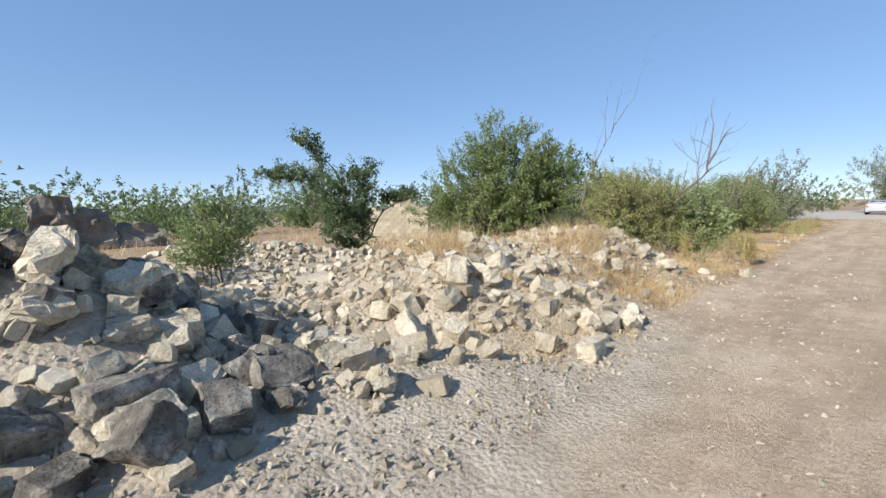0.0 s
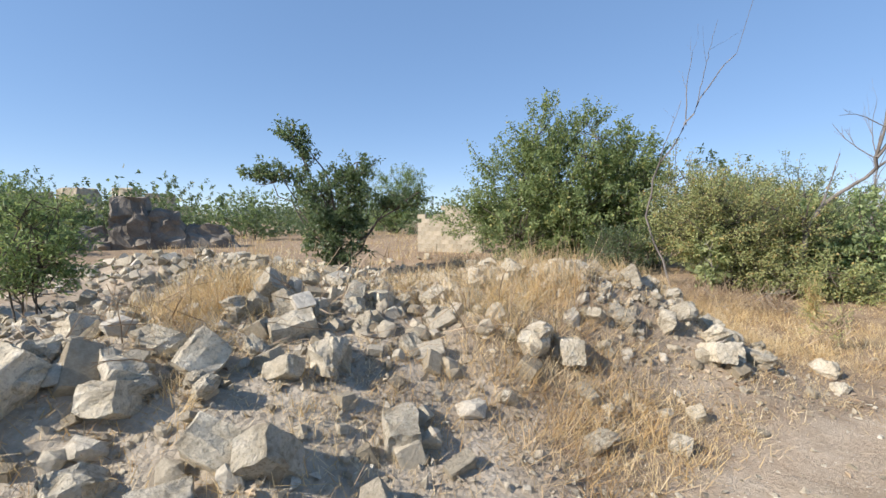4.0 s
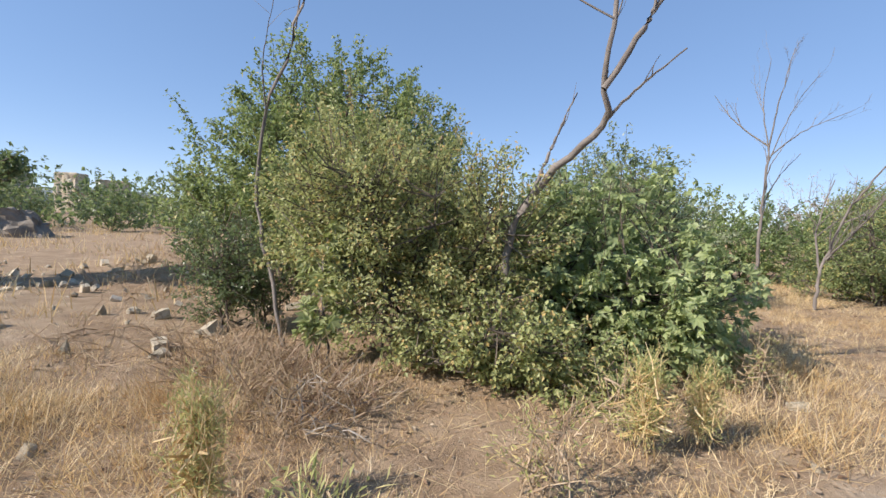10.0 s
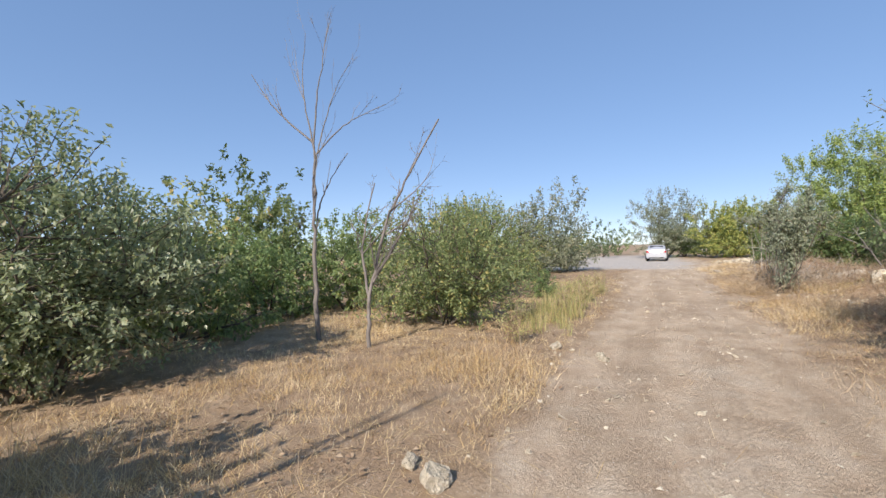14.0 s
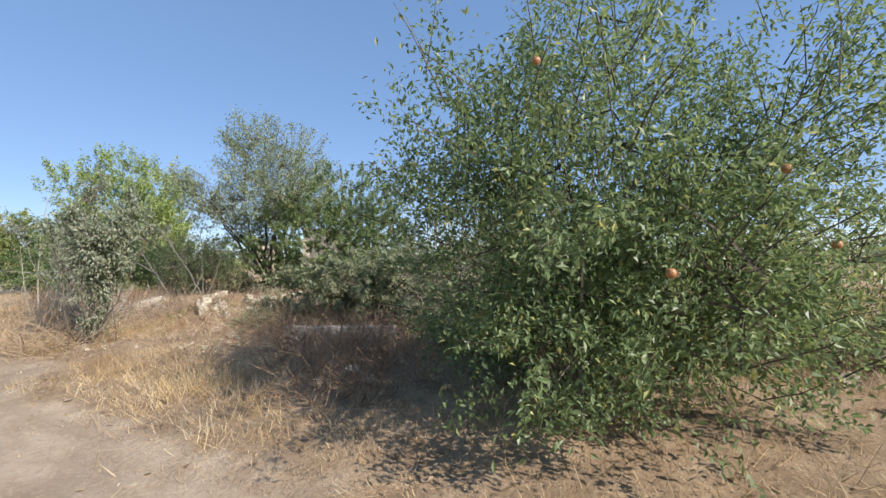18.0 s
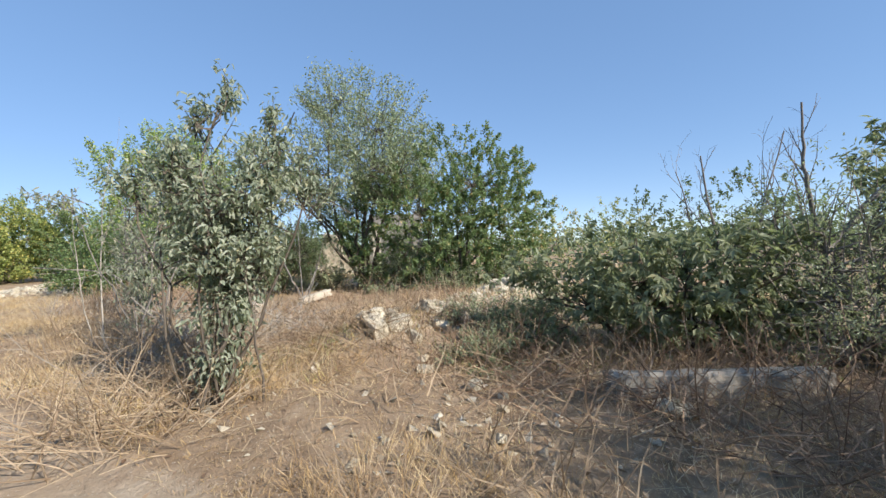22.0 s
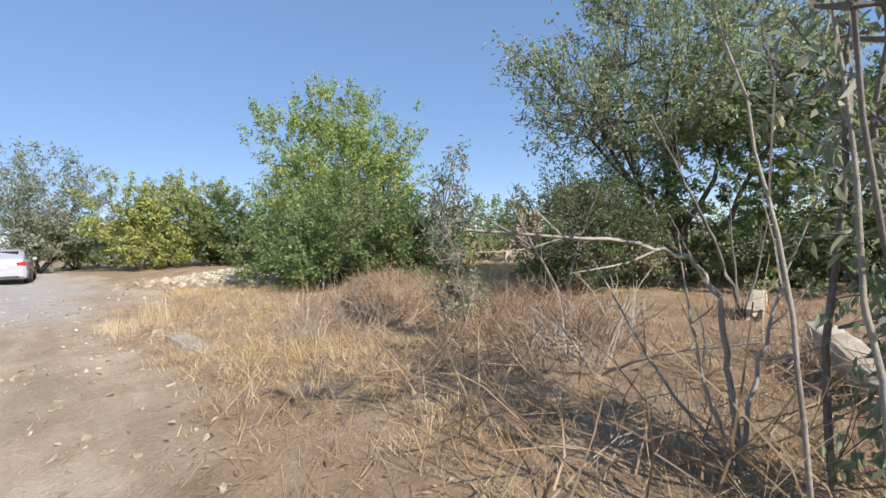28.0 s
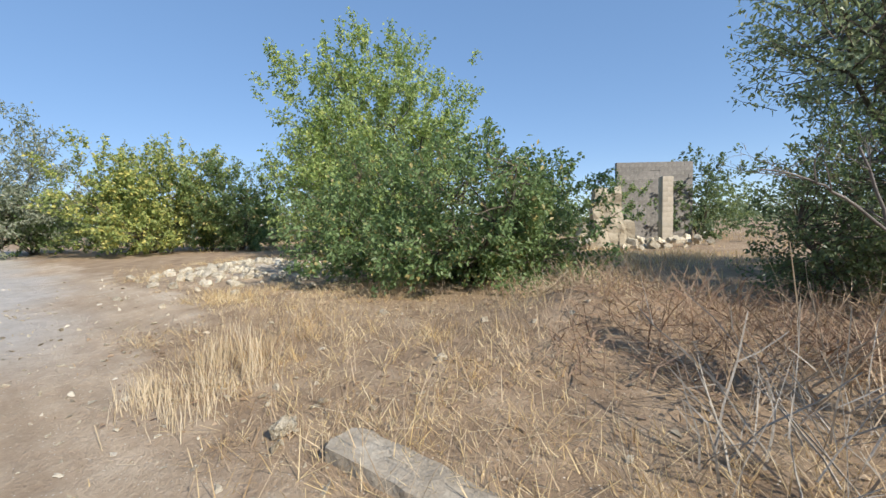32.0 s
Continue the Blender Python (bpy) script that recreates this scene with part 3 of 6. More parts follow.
def plant(name, x, y, label, category, lobes, leaf_material, twigs, per_twig, leaf, wide, bark=None, turn=0.0, size=1.0, group="", seed=1, sink=0.0, **how):
    """One bush or tree of trunk, branches and crown standing on the ground."""
    trunk, tw, leaves = plant_meshes(seed, lobes, twigs, per_twig, leaf, wide, **how)
    ob = thing(name, pose(x, y, float(height(x, y)) - sink, 0, 0, turn) @ Matrix.Scale(size, 4), label, category, group)
    if category == "weed":
        mesh_part("stem", quads("stem", *join(trunk), True), bark or M_BARK, ob)["kind"] = "stuff"
    else:
        for i, stem in enumerate(trunk):
            mesh_part("stem" if i else "trunk", quads("stem", *stem, True), bark or M_BARK, ob)
    mesh_part("branchwork", quads("branchwork", *tw), bark or M_BARK, ob)["kind"] = "stuff"
    mesh_part("crown", quads("crown", *leaves), leaf_material, ob)
    return ob


def again(ob, x, y, turn, size=1.0, sink=0.0):
    return copy_thing(ob, pose(x, y, float(height(x, y)) - sink, 0, 0, turn) @ Matrix.Scale(size / ob.scale[0], 4))


def blob(rx, ry, rz, n, seed, low=0.5):
    """Lobes that together fill a rough dome rx by ry by rz high."""
    rng = np.random.default_rng(seed)
    out = [(0, 0, rz * 0.48, rx * 0.68, ry * 0.68, rz * 0.48)]
    for i in range(n):
        a = 2 * math.pi * (i + rng.uniform(0, 0.7)) / n
        k = rng.uniform(0.42, 0.62)
        h = rng.uniform(low * 0.35, 0.68) * rz
        out.append((math.cos(a) * rx * (1 - k) * 1.05, math.sin(a) * ry * (1 - k) * 1.05, h, rx * k, ry * k, min(h * 0.98, rz * rng.uniform(0.3, 0.42))))
    return out


# ---- stones ----
def chipped_block(seed, lx, ly, lz, chip=0.16, rough=0.03):
    """A sawn limestone block with broken corners, about 44 triangles."""
    rng = np.random.default_rng(seed)
    bm = bmesh.new()
    for sx in (-1, 1):
        for sy in (-1, 1):
            for sz in (-1, 1):
                c = rng.uniform(0.3, 1.0, 3) * chip * (2.2 if rng.random() < 0.22 else 1.0)
                for k in range(3):
                    q = [sx, sy, sz]
                    q[k] *= 1 - 2 * c[k]
                    bm.verts.new([q[i] * (lx, ly, lz)[i] / 2 * (1 + rng.normal(0, rough)) for i in range(3)])
    return hull_mesh(bm)


def boulder(seed, lx, ly, lz, points=22):
    """A broken rounded lump."""
    rng = np.random.default_rng(seed)
    bm = bmesh.new()
    for v in unit(rng.normal(0, 1, (points, 3))):
        k = rng.uniform(0.82, 1.05)
        bm.verts.new((v[0] * lx / 2 * k, v[1] * ly / 2 * k, v[2] * lz / 2 * k))
    return hull_mesh(bm)


def hull_mesh(bm):
    out = bmesh.ops.convex_hull(bm, input=bm.verts)
    loose = [v for v in bm.verts if not v.link_faces]
    bmesh.ops.delete(bm, geom=loose, context="VERTS")
    bmesh.ops.recalc_face_normals(bm, faces=bm.faces)
    bmesh.ops.triangulate(bm, faces=bm.faces)
    me = bpy.data.meshes.new("stone")
    bm.to_mesh(me)
    bm.free()
    return me


BLOCKS = [chipped_block(100 + i, 0.38 * k, 0.21, 0.19, 0.10 + 0.02 * (i % 4)) for i, k in enumerate((1, 0.95, 1.0, 0.62, 0.75, 0.5, 0.9, 0.55, 1.0, 0.7, 0.85, 0.6))]
LUMPS = [boulder(200 + i, 0.36, 0.27 + 0.02 * (i % 3), 0.22, 18 + i) for i in range(10)]


def roughened(me, seed, cuts, amp):
    """The same stone with pitted, broken faces."""
    bm = bmesh.new()
    bm.from_mesh(me)
    bmesh.ops.subdivide_edges(bm, edges=bm.edges, cuts=cuts, use_grid_fill=True)
    for v in bm.verts:
        q = v.co * 8 + Vector((seed * 3.1, 0, 0))
        worn = noise.noise(q * 0.8)
        v.co *= 1 - 0.10 * max(0.0, worn) - 0.5 * max(0.0, v.co.length - 0.17)
        v.co += noise.noise_vector(q) * amp + noise.noise_vector(q * 2.7) * amp * 0.6 + noise.noise_vector(q * 6) * amp * 0.42
    bmesh.ops.triangulate(bm, faces=bm.faces)
    out = bpy.data.meshes.new("stone")
    bm.to_mesh(out)
    bm.free()
    return out


ROUGH_BLOCKS = [roughened(me, i, 2, 0.020) for i, me in enumerate(BLOCKS)]
ROUGH_LUMPS = [roughened(me, 40 + i, 2, 0.034) for i, me in enumerate(LUMPS)]
for me in BLOCKS + LUMPS + ROUGH_BLOCKS + ROUGH_LUMPS:
    me.materials.append(M_STONE)


# mottled stone darkened by putting the heap's shade into its colour
M_SHADED_STONE = rough_mat("shaded_limestone", [(0.13, 0.12, 0.105), (0.26, 0.24, 0.205), (0.58, 0.54, 0.46)], 6.0, 30.0, 0.035, 0.95, 0.4, 0.7)
SHADED_STONES = []
for me in ROUGH_BLOCKS[:8] + ROUGH_LUMPS[:4]:
    me = me.copy()
    me.materials[0] = M_SHADED_STONE
    SHADED_STONES.append(me)


def mesh_arrays(me):
    v = np.empty(len(me.vertices) * 3, np.float32)
    me.vertices.foreach_get("co", v)
    f = np.empty(len(me.loops), np.int32)
    me.loops.foreach_get("vertex_index", f)
    return v.reshape(-1, 3), f.reshape(-1, 3)


def turns(rng, n, tilt):
    """n turning matrices, tipped by up to about tilt radians."""
    out = np.empty((n, 3, 3))
    for i in range(n):
        out[i] = np.array(Euler((rng.normal(0, tilt), rng.normal(0, tilt), rng.uniform(0, 6.28))).to_matrix())
    return out


def scattered(rng, meshes, xyz, sizes, tilt=0.5, flat=1.0):
    """Many small stones joined into one set of vertices and triangles."""
    shapes = [mesh_arrays(m) for m in meshes]
    which = rng.integers(0, len(shapes), len(xyz))
    rot = turns(rng, len(xyz), tilt)
    sets = []
    for k, (v, f) in enumerate(shapes):
        sel = np.flatnonzero(which == k)
        if not len(sel):
            continue
        vv = np.einsum("nij,mj->nmi", rot[sel], v * (1, 1, flat)) * sizes[sel, None, None] + xyz[sel, None]
        ff = f[None] + (np.arange(len(sel)) * len(v))[:, None, None]
        sets.append((vv.reshape(-1, 3), ff.reshape(-1, 3)))
    return join(sets)


def pick(rng, n, box, keep):
    """n places in a box of road coordinates (s0, s1, r0, r1), each kept with the chance keep(x, y)."""
    xs, ys, got = [], [], 0
    while got < n:
        s, r = rng.uniform(box[0], box[1], 4 * n), rng.uniform(box[2], box[3], 4 * n)
        x, y = to_xy(s, r)
        ok = rng.random(4 * n) < keep(x, y)
        xs.append(x[ok])
        ys.append(y[ok])
        got += ok.sum()
    return np.concatenate(xs)[:n], np.concatenate(ys)[:n]


def stone_piece(me, parent, x, y, z, size, rng, tilt=0.5):
    ob = new("stone", me)
    ob.parent = parent
    e = Euler((rng.normal(0, tilt), rng.normal(0, tilt), rng.uniform(0, 6.28)))
    ob.matrix_basis = Matrix.LocRotScale((x, y, z), e, Vector((size, size * rng.uniform(0.85, 1.15), size * rng.uniform(0.85, 1.15))))
    return ob


def lone_stone(name, x, y, size, label, rng, meshes, tilt=0.3, sink=0.02, group="stones lying about"):
    me = meshes[rng.integers(0, len(meshes))]
    ob = new(name, me)
    e = Euler((rng.normal(0, tilt), rng.normal(0, tilt), rng.uniform(0, 6.28)))
    m = Matrix.LocRotScale((0, 0, 0), e, Vector((size, size, size)))
    low = min((m @ v.co).z for v in me.vertices)
    ob.matrix_basis = Matrix.Translation((x, y, float(height(x, y)) - low - sink - 0.12 * size * 0.2)) @ m
    return tagged(ob, label, "stone", group)


# ---- dead wood ----
def branching(rng, path, radius, depth, spread=0.5, count=4, up=0.3, keep=0.55):
    """A crooked stem with side branches, as a list of tubes."""
    path = np.asarray(path, float)
    for _ in range(2 if len(path) > 2 else 0):
        a, b = path[:-1], path[1:]
        path = np.concatenate([path[:1], np.stack([0.75 * a + 0.25 * b, 0.25 * a + 0.75 * b], 1).reshape(-1, 3)[1:-1], path[-1:]])
    t = np.linspace(0, 1, 4 if radius < 0.007 else min(24, max(6, 2 * len(path))))
    k = np.linspace(0, 1, len(path))
    p = np.stack([np.interp(t, k, path[:, i]) for i in range(3)], -1)
    size = np.linalg.norm(np.diff(p, axis=0), axis=1).sum()
    p[1:-1] += rng.normal(0, 0.0035 * size, (len(p) - 2, 3))
    rad = np.linspace(radius, radius * 0.35, len(p))
    out = [tube(p, rad, 6 if radius > 0.02 else 4 if radius > 0.007 else 3)]
    if depth > 0:
        for _ in range(count):
            i = rng.integers(int(len(p) * 0.4), len(p))
            d = unit(p[min(i + 1, len(p) - 1)] - p[max(i - 1, 0)])
            w = unit(d + rng.normal(0, spread, 3) + np.array([0, 0, up]))
            length = size * rng.uniform(0.2, keep) * (1.1 - 0.5 * i / len(p))
            end = p[i] + w * length
            way = arc(p[i], end, 4, rng, 0.12)
            out += branching(rng, way, max(rad[i] * 0.6, 0.0025), depth - 1, spread, max(2, count - 1), up, keep)
    return out


def dead_tree(name, label, seed, stems, base, turn=0.0, depth=3, count=4, wood=M_DEAD, **how):
    rng = np.random.default_rng(seed)
    ob = thing(name, pose(*base, 0, 0, turn), label, "tree")
    for i, (radius, path) in enumerate(stems):
        tubes = branching(rng, path, radius, depth, count=count, **how)
        mesh_part("stem" if i else "trunk", quads("stem", *tubes[0], True), wood, ob)
        mesh_part("branchwork", quads("branchwork", *join(tubes[1:])), wood, ob)["kind"] = "stuff"
    return ob


def brush(name, x, y, label, seed, n, radius, length, rise, material=None, thick=0.006, group="dry brush"):
    """A tangle of dry stalks and twigs."""
    rng = np.random.default_rng(seed)
    sets = []
    for _ in range(n):
        a, d = rng.uniform(0, 6.28), radius * math.sqrt(rng.random())
        px, py = x + d * math.cos(a), y + d * math.sin(a)
        start = np.array([px, py, float(height(px, py)) + rng.uniform(-0.02, 0.1)])
        w = unit(np.array([rng.normal(0, 1), rng.normal(0, 1), abs(rng.normal(rise, 0.4))]))
        size = length * rng.uniform(0.35, 1.2)
        p = arc(start, start + w * size, 4, rng, 0.10, 0.05)
        r = thick * rng.uniform(0.5, 1.6)
        sets.append(tube(p, np.linspace(r, r * 0.4, 4), 3))
        for _ in range(1):
            i = rng.integers(1, 3)
            w2 = unit(w + rng.normal(0, 0.6, 3))
            sets.append(tube(arc(p[i], p[i] + w2 * size * 0.4, 3, rng, 0.1), [r * 0.6, r * 0.45, r * 0.25], 3))
    v, f = join(sets)
    z0 = float(height(x, y))
    ob = mesh_part(name, quads(name, v - (x, y, z0), f), material or M_TWIGS)
    ob.matrix_basis = pose(x, y, z0)
    return tagged(ob, label, "brush", group, "stuff")


# ---- grass ----
def blades(rng, x, y, per, tall, wide, lean=0.35, spread=0.07, flat=False):
    """Tufts of bent dry blades, two quads each."""
    n = len(x)
    k = rng.poisson(per, n) + 2
    idx = np.repeat(np.arange(n), k)
    m = len(idx)
    lush = np.clip(0.8 + 0.75 * vnoise(x * 0.7 + 11, y * 0.7), 0.3, 1.5)
    h = (tall * lush * rng.uniform(0.6, 1.2, n))[idx] * rng.uniform(0.4, 1.1, m)
    px, py = x[idx] + rng.normal(0, spread, m), y[idx] + rng.normal(0, spread, m)
    base = np.stack([px, py, height(px, py) - 0.02], -1)
    tip = np.stack([rng.normal(0, lean, m), rng.normal(0, lean, m), np.ones(m)], -1)
    tip = unit(tip) * h[:, None]
    mid = base + tip * 0.55 + np.array([0, 0, 1.0]) * (h * 0.08)[:, None]
    end = base + tip - np.array([0, 0, 1.0]) * (h * 0.10 * rng.random(m))[:, None]
    a = rng.uniform(0, 6.28, m)
    side = np.stack([np.cos(a), np.sin(a), np.zeros(m)], -1) * (wide * rng.uniform(0.5, 1.4, m))[:, None]
    v = np.stack([base - side, base + side, mid + side * 0.75, mid - side * 0.75, end + side * 0.2, end - side * 0.2], 1).reshape(-1, 3)
    o = np.arange(m)[:, None] * 6
    f = np.concatenate([o + np.array([0, 1, 2, 3]), o + np.array([3, 2, 4, 5])], 0)
    if flat:
        v = np.stack([base - side, base + side, end + side * 0.3, end - side * 0.3], 1).reshape(-1, 3)
        f = np.arange(4 * m).reshape(-1, 4)
    return v, f

# ---- trees and bushes, left of the track ----
plant("walnut_sapling", -3.15, 14.6, "small dark-leaved tree with one branch reaching high", "tree",
      [(0, 0, 0.9, 0.95, 0.95, 0.9), (0, 0, 2.0, 1.1, 1.0, 0.85), (-1.5, -0.3, 2.75, 0.8, 0.5, 0.32), (-2.3, -0.4, 2.8, 0.5, 0.4, 0.25), (-1.2, -0.3, 3.8, 0.5, 0.4, 0.3), (-0.8, -0.2, 3.3, 0.35, 0.35, 0.35),
       (1.5, 0.4, 1.95, 0.7, 0.5, 0.25), (2.2, 0.5, 2.1, 0.45, 0.3, 0.2), (0.6, 0.2, 2.9, 0.55, 0.45, 0.4)],
      M_DARK, 430, 38, 0.105, 0.055, seed=11, stems=9, stem_r=0.04, twig_len=0.45)
plant("broad_bush", 2.6, 18.7, "tall dense green bush beside the track", "bush",
      blob(3.0, 2.6, 4.4, 8, 3) + [(-0.5, 0, 4.1, 1.3, 1.3, 1.05), (1.0, 0, 3.9, 1.2, 1.2, 1.1), (0.2, 0, 3.0, 2.0, 1.8, 1.3), (2.2, -0.4, 3.0, 1.0, 1.0, 0.9), (-2.6, 0, 1.6, 1.2, 1.2, 1.2)],
      M_GREEN, 1150, 56, 0.088, 0.058, seed=12, stems=12, stem_r=0.05, twig_len=0.65, size=1.08)
plant("tall_bush", 5.0, 19.4, "tall green bush rising behind the olive bush", "bush",
      blob(1.9, 1.8, 3.9, 7, 64) + [(0, 0, 3.6, 0.9, 0.9, 0.8)], M_GREEN, 480, 40, 0.085, 0.05, seed=64, stems=8, stem_r=0.04, twig_len=0.6)
plant("olive_bush", 6.35, 14.75, "olive-green thorny bush with yellowing leaves", "bush",
      blob(1.9, 1.7, 3.0, 8, 5, 0.2), M_OLIVE, 900, 62, 0.046, 0.031, seed=13, stems=10, stem_r=0.02, twig_len=0.5)
plant("low_bush", 4.1, 14.6, "low dark bush with small leaves", "bush", blob(0.95, 0.9, 1.7, 5, 6, 0.2), M_DARK, 230, 34, 0.05, 0.03, seed=61, stems=6, stem_r=0.015, twig_len=0.4)
plant("fig_sapling", 5.7, 13.9, "young fig with pale stem and bright leaves", "bush",
      [(0, 0, 0.6, 0.4, 0.4, 0.5), (0, 0, 1.1, 0.35, 0.35, 0.35)], M_FIG, 36, 8, 0.16, 0.14, seed=62, stems=3, stem_r=0.014, twig_len=0.3, lobed=5, bark=M_DEAD)
plant("fig_bush", 8.75, 15.5, "fig bush with broad lobed leaves", "bush",
      blob(1.45, 1.35, 2.35, 7, 8, 0.15), M_FIG, 520, 15, 0.108, 0.098, seed=14, stems=8, stem_r=0.03, twig_len=0.5, lobed=5, droop=0.5, size=1.1)
plant("bramble", 7.7, 13.9, "low yellow-green bramble at the foot of the bushes", "bush", blob(1.5, 0.7, 1.05, 6, 63, 0.2), M_OLIVE, 300, 34, 0.05, 0.035, seed=63, stems=6, stem_r=0.01, twig_len=0.35)
plant("dark_bush", 9.2, 19.6, "grey-green bush on a short trunk", "bush",
      blob(1.9, 1.7, 3.0, 7, 9, 0.15), M_WILLOW, 560, 44, 0.072, 0.044, seed=15, stems=7)
back_bush = plant("thicket_bush", 9.9, 22.6, "dense green thicket bush behind the bare trees", "bush", blob(2.1, 1.9, 2.7, 7, 43, 0.2), M_GREEN, 270, 30, 0.10, 0.065, seed=43, stems=8, limbs=0.15, group="thicket behind the bare trees")
plant("round_tree", 11.3, 29.2, "small round dense tree behind the bushes", "tree", blob(1.9, 1.9, 4.0, 7, 10), M_GREEN, 320, 30, 0.12, 0.08, seed=16)
bush_h = plant("roadside_bush", 14.9, 21.9, "green and yellow bush along the track", "bush", blob(1.9, 1.6, 2.8, 7, 11, 0.2), M_VERGE, 480, 32, 0.066, 0.042, seed=17, stems=9, limbs=0.25, group="bushes along the track")
for s, r, k, a in ((29.8, -6.3, 1.2, 70), (33.4, -7.0, 1.35, 190), (38.0, -7.4, 1.4, 300)):
    again(bush_h, *to_xy(s, r), a, k)
for x, y, k, a in ((11.4, 24.9, 0.85, 20), (13.5, 25.6, 0.95, 140), (16.4, 26.4, 1.0, 250), (8.6, 24.0, 0.95, 310)):
    again(back_bush, x, y, a, k)
for x, y, k, a in ((-22.8, 14.2, 1.25, 60), (-20.6, 15.6, 1.1, 190), (-24.6, 17.2, 1.4, 300), (-18.8, 12.6, 1.0, 20), (-23.4, 20.0, 1.3, 110)):
    again(back_bush, x, y, a, k)
plant("grey_poplar", *to_xy(44, -6.4), "tall grey-green bush with silvery leaves", "tree", blob(3.0, 2.8, 5.4, 8, 30, 0.3), M_GREY, 480, 32, 0.15, 0.085, seed=30, stems=7, twig_len=0.8)
plant("tamarisk", *to_xy(35.5, -9.8), "half-bare tamarisk with dry pinkish sprays", "tree", blob(2.4, 2.2, 4.3, 6, 31, 0.5), M_PINK, 260, 26, 0.10, 0.03, seed=31, stems=9, bark=M_DEAD, twig_len=0.9, bare=0.35, sprigs=0.2)
plant("low_green_shrub", *to_xy(31.2, -4.0), "low bright green shrub", "bush", blob(0.8, 0.7, 0.9, 5, 32, 0.2), M_GREEN, 110, 30, 0.06, 0.03, seed=32, stems=5, stem_r=0.01, twig_len=0.3)
plant("locust_tree", -13.5, 43.8, "green feathery tree far behind the rubble", "tree", blob(3.7, 3.5, 6.7, 8, 33, 0.5), M_GREEN, 420, 40, 0.17, 0.085, seed=33, stems=6, stem_r=0.09, twig_len=1.0)
plant("ailanthus_sapling", -4.3, 8.2, "young ailanthus with long feathery leaves in the rubble", "bush",
      [(0, 0, 0.75, 0.75, 0.75, 0.35), (0, 0, 1.25, 0.85, 0.85, 0.3), (0.05, 0, 1.7, 0.55, 0.55, 0.25)], M_GREEN, 120, 34, 0.10, 0.032, seed=34, stems=5, stem_r=0.016, twig_len=0.55, droop=0.15)
plant("edge_tree", -8.5, 6.5, "leafy tree at the edge of the rubble", "tree",
      [(0, 0, 1.2, 1.4, 1.4, 1.1), (0, 0, 3.3, 1.2, 1.2, 1.2)], M_DARK, 220, 26, 0.11, 0.06, seed=35, stems=5, stem_r=0.05)

# tree out of view, added so its shadow falls on the rubble heap
plant("shade_tree", -6.7, 0.75, "unseen tree added to shade the rubble heap", "tree",
      blob(2.1, 2.1, 4.6, 7, 68, 0.4), M_DARK, 210, 22, 0.22, 0.15, seed=68, stems=6, stem_r=0.06, twig_len=0.7)

# ---- trees and bushes, right of the track ----
pome = plant("pomegranate_tree", 19.5, 14.8, "pomegranate bush with a few orange fruits", "bush",
      blob(2.1, 1.9, 3.5, 9, 20, 0.45) + [(-0.1, 0.2, 3.2, 1.3, 1.2, 0.8), (-1.2, 0.9, 2.2, 1.0, 1.0, 0.9), (0.4, -1.6, 2.6, 1.1, 1.1, 1.0), (0.7, -0.7, 3.9, 1.2, 1.2, 0.9), (1.3, 0.2, 3.0, 1.2, 1.2, 1.1), (-0.6, -1.7, 2.7, 1.1, 1.1, 1.1), (-0.2, 1.4, 2.7, 0.9, 0.9, 0.9), (-0.9, -1.2, 0.8, 1.2, 1.2, 0.7), (0.1, 0.1, 0.9, 1.7, 1.7, 0.85), (0.2, -1.4, 0.8, 1.2, 1.2, 0.75), (-1.1, -1.4, 2.7, 0.9, 0.9, 0.8), (-0.9, -1.5, 1.6, 1.0, 1.0, 0.9), (0.7, 1.3, 2.0, 1.0, 1.0, 0.8)], M_POME, 1520, 54, 0.060, 0.029, limbs=0.1, seed=20, stems=11, stem_r=0.02, twig_len=0.6, sprigs=0.10, shell=2.0)
plant("pomegranate_bush", 20.4, 10.7, "smaller pomegranate bush with yellowing leaves", "bush",
      blob(2.1, 2.1, 3.4, 7, 36, 0.2), M_OLIVE, 460, 36, 0.06, 0.028, seed=36, stems=9, stem_r=0.025, twig_len=0.6, sprigs=0.14)
plant("silver_sapling", 24.9, 21.6, "grey-leaved young tree with drooping leaves", "tree",
      [(0.05, 0.0, 0.4, 0.32, 0.32, 0.32), (0.1, -0.05, 0.95, 0.4, 0.4, 0.4), (0.1, -0.05, 1.5, 0.6, 0.62, 0.45), (0.12, -0.08, 2.0, 0.6, 0.68, 0.42), (0.1, -0.45, 2.4, 0.3, 0.3, 0.28), (0.05, 0.4, 2.35, 0.25, 0.3, 0.26), (0.0, -0.15, 2.9, 0.13, 0.13, 0.42), (0.2, 0.2, 2.75, 0.12, 0.12, 0.35),
       (0.3, -0.5, 2.75, 0.13, 0.13, 0.38), (0.25, -0.9, 2.15, 0.16, 0.3, 0.12), (0.1, 0.75, 2.2, 0.14, 0.28, 0.12), (0.3, -0.75, 2.55, 0.12, 0.22, 0.12)],
      M_SILVER, 430, 24, 0.066, 0.032, seed=21, stems=11, stem_r=0.018, sprigs=0.08, droop=0.75, twig_len=0.40, oval=True)
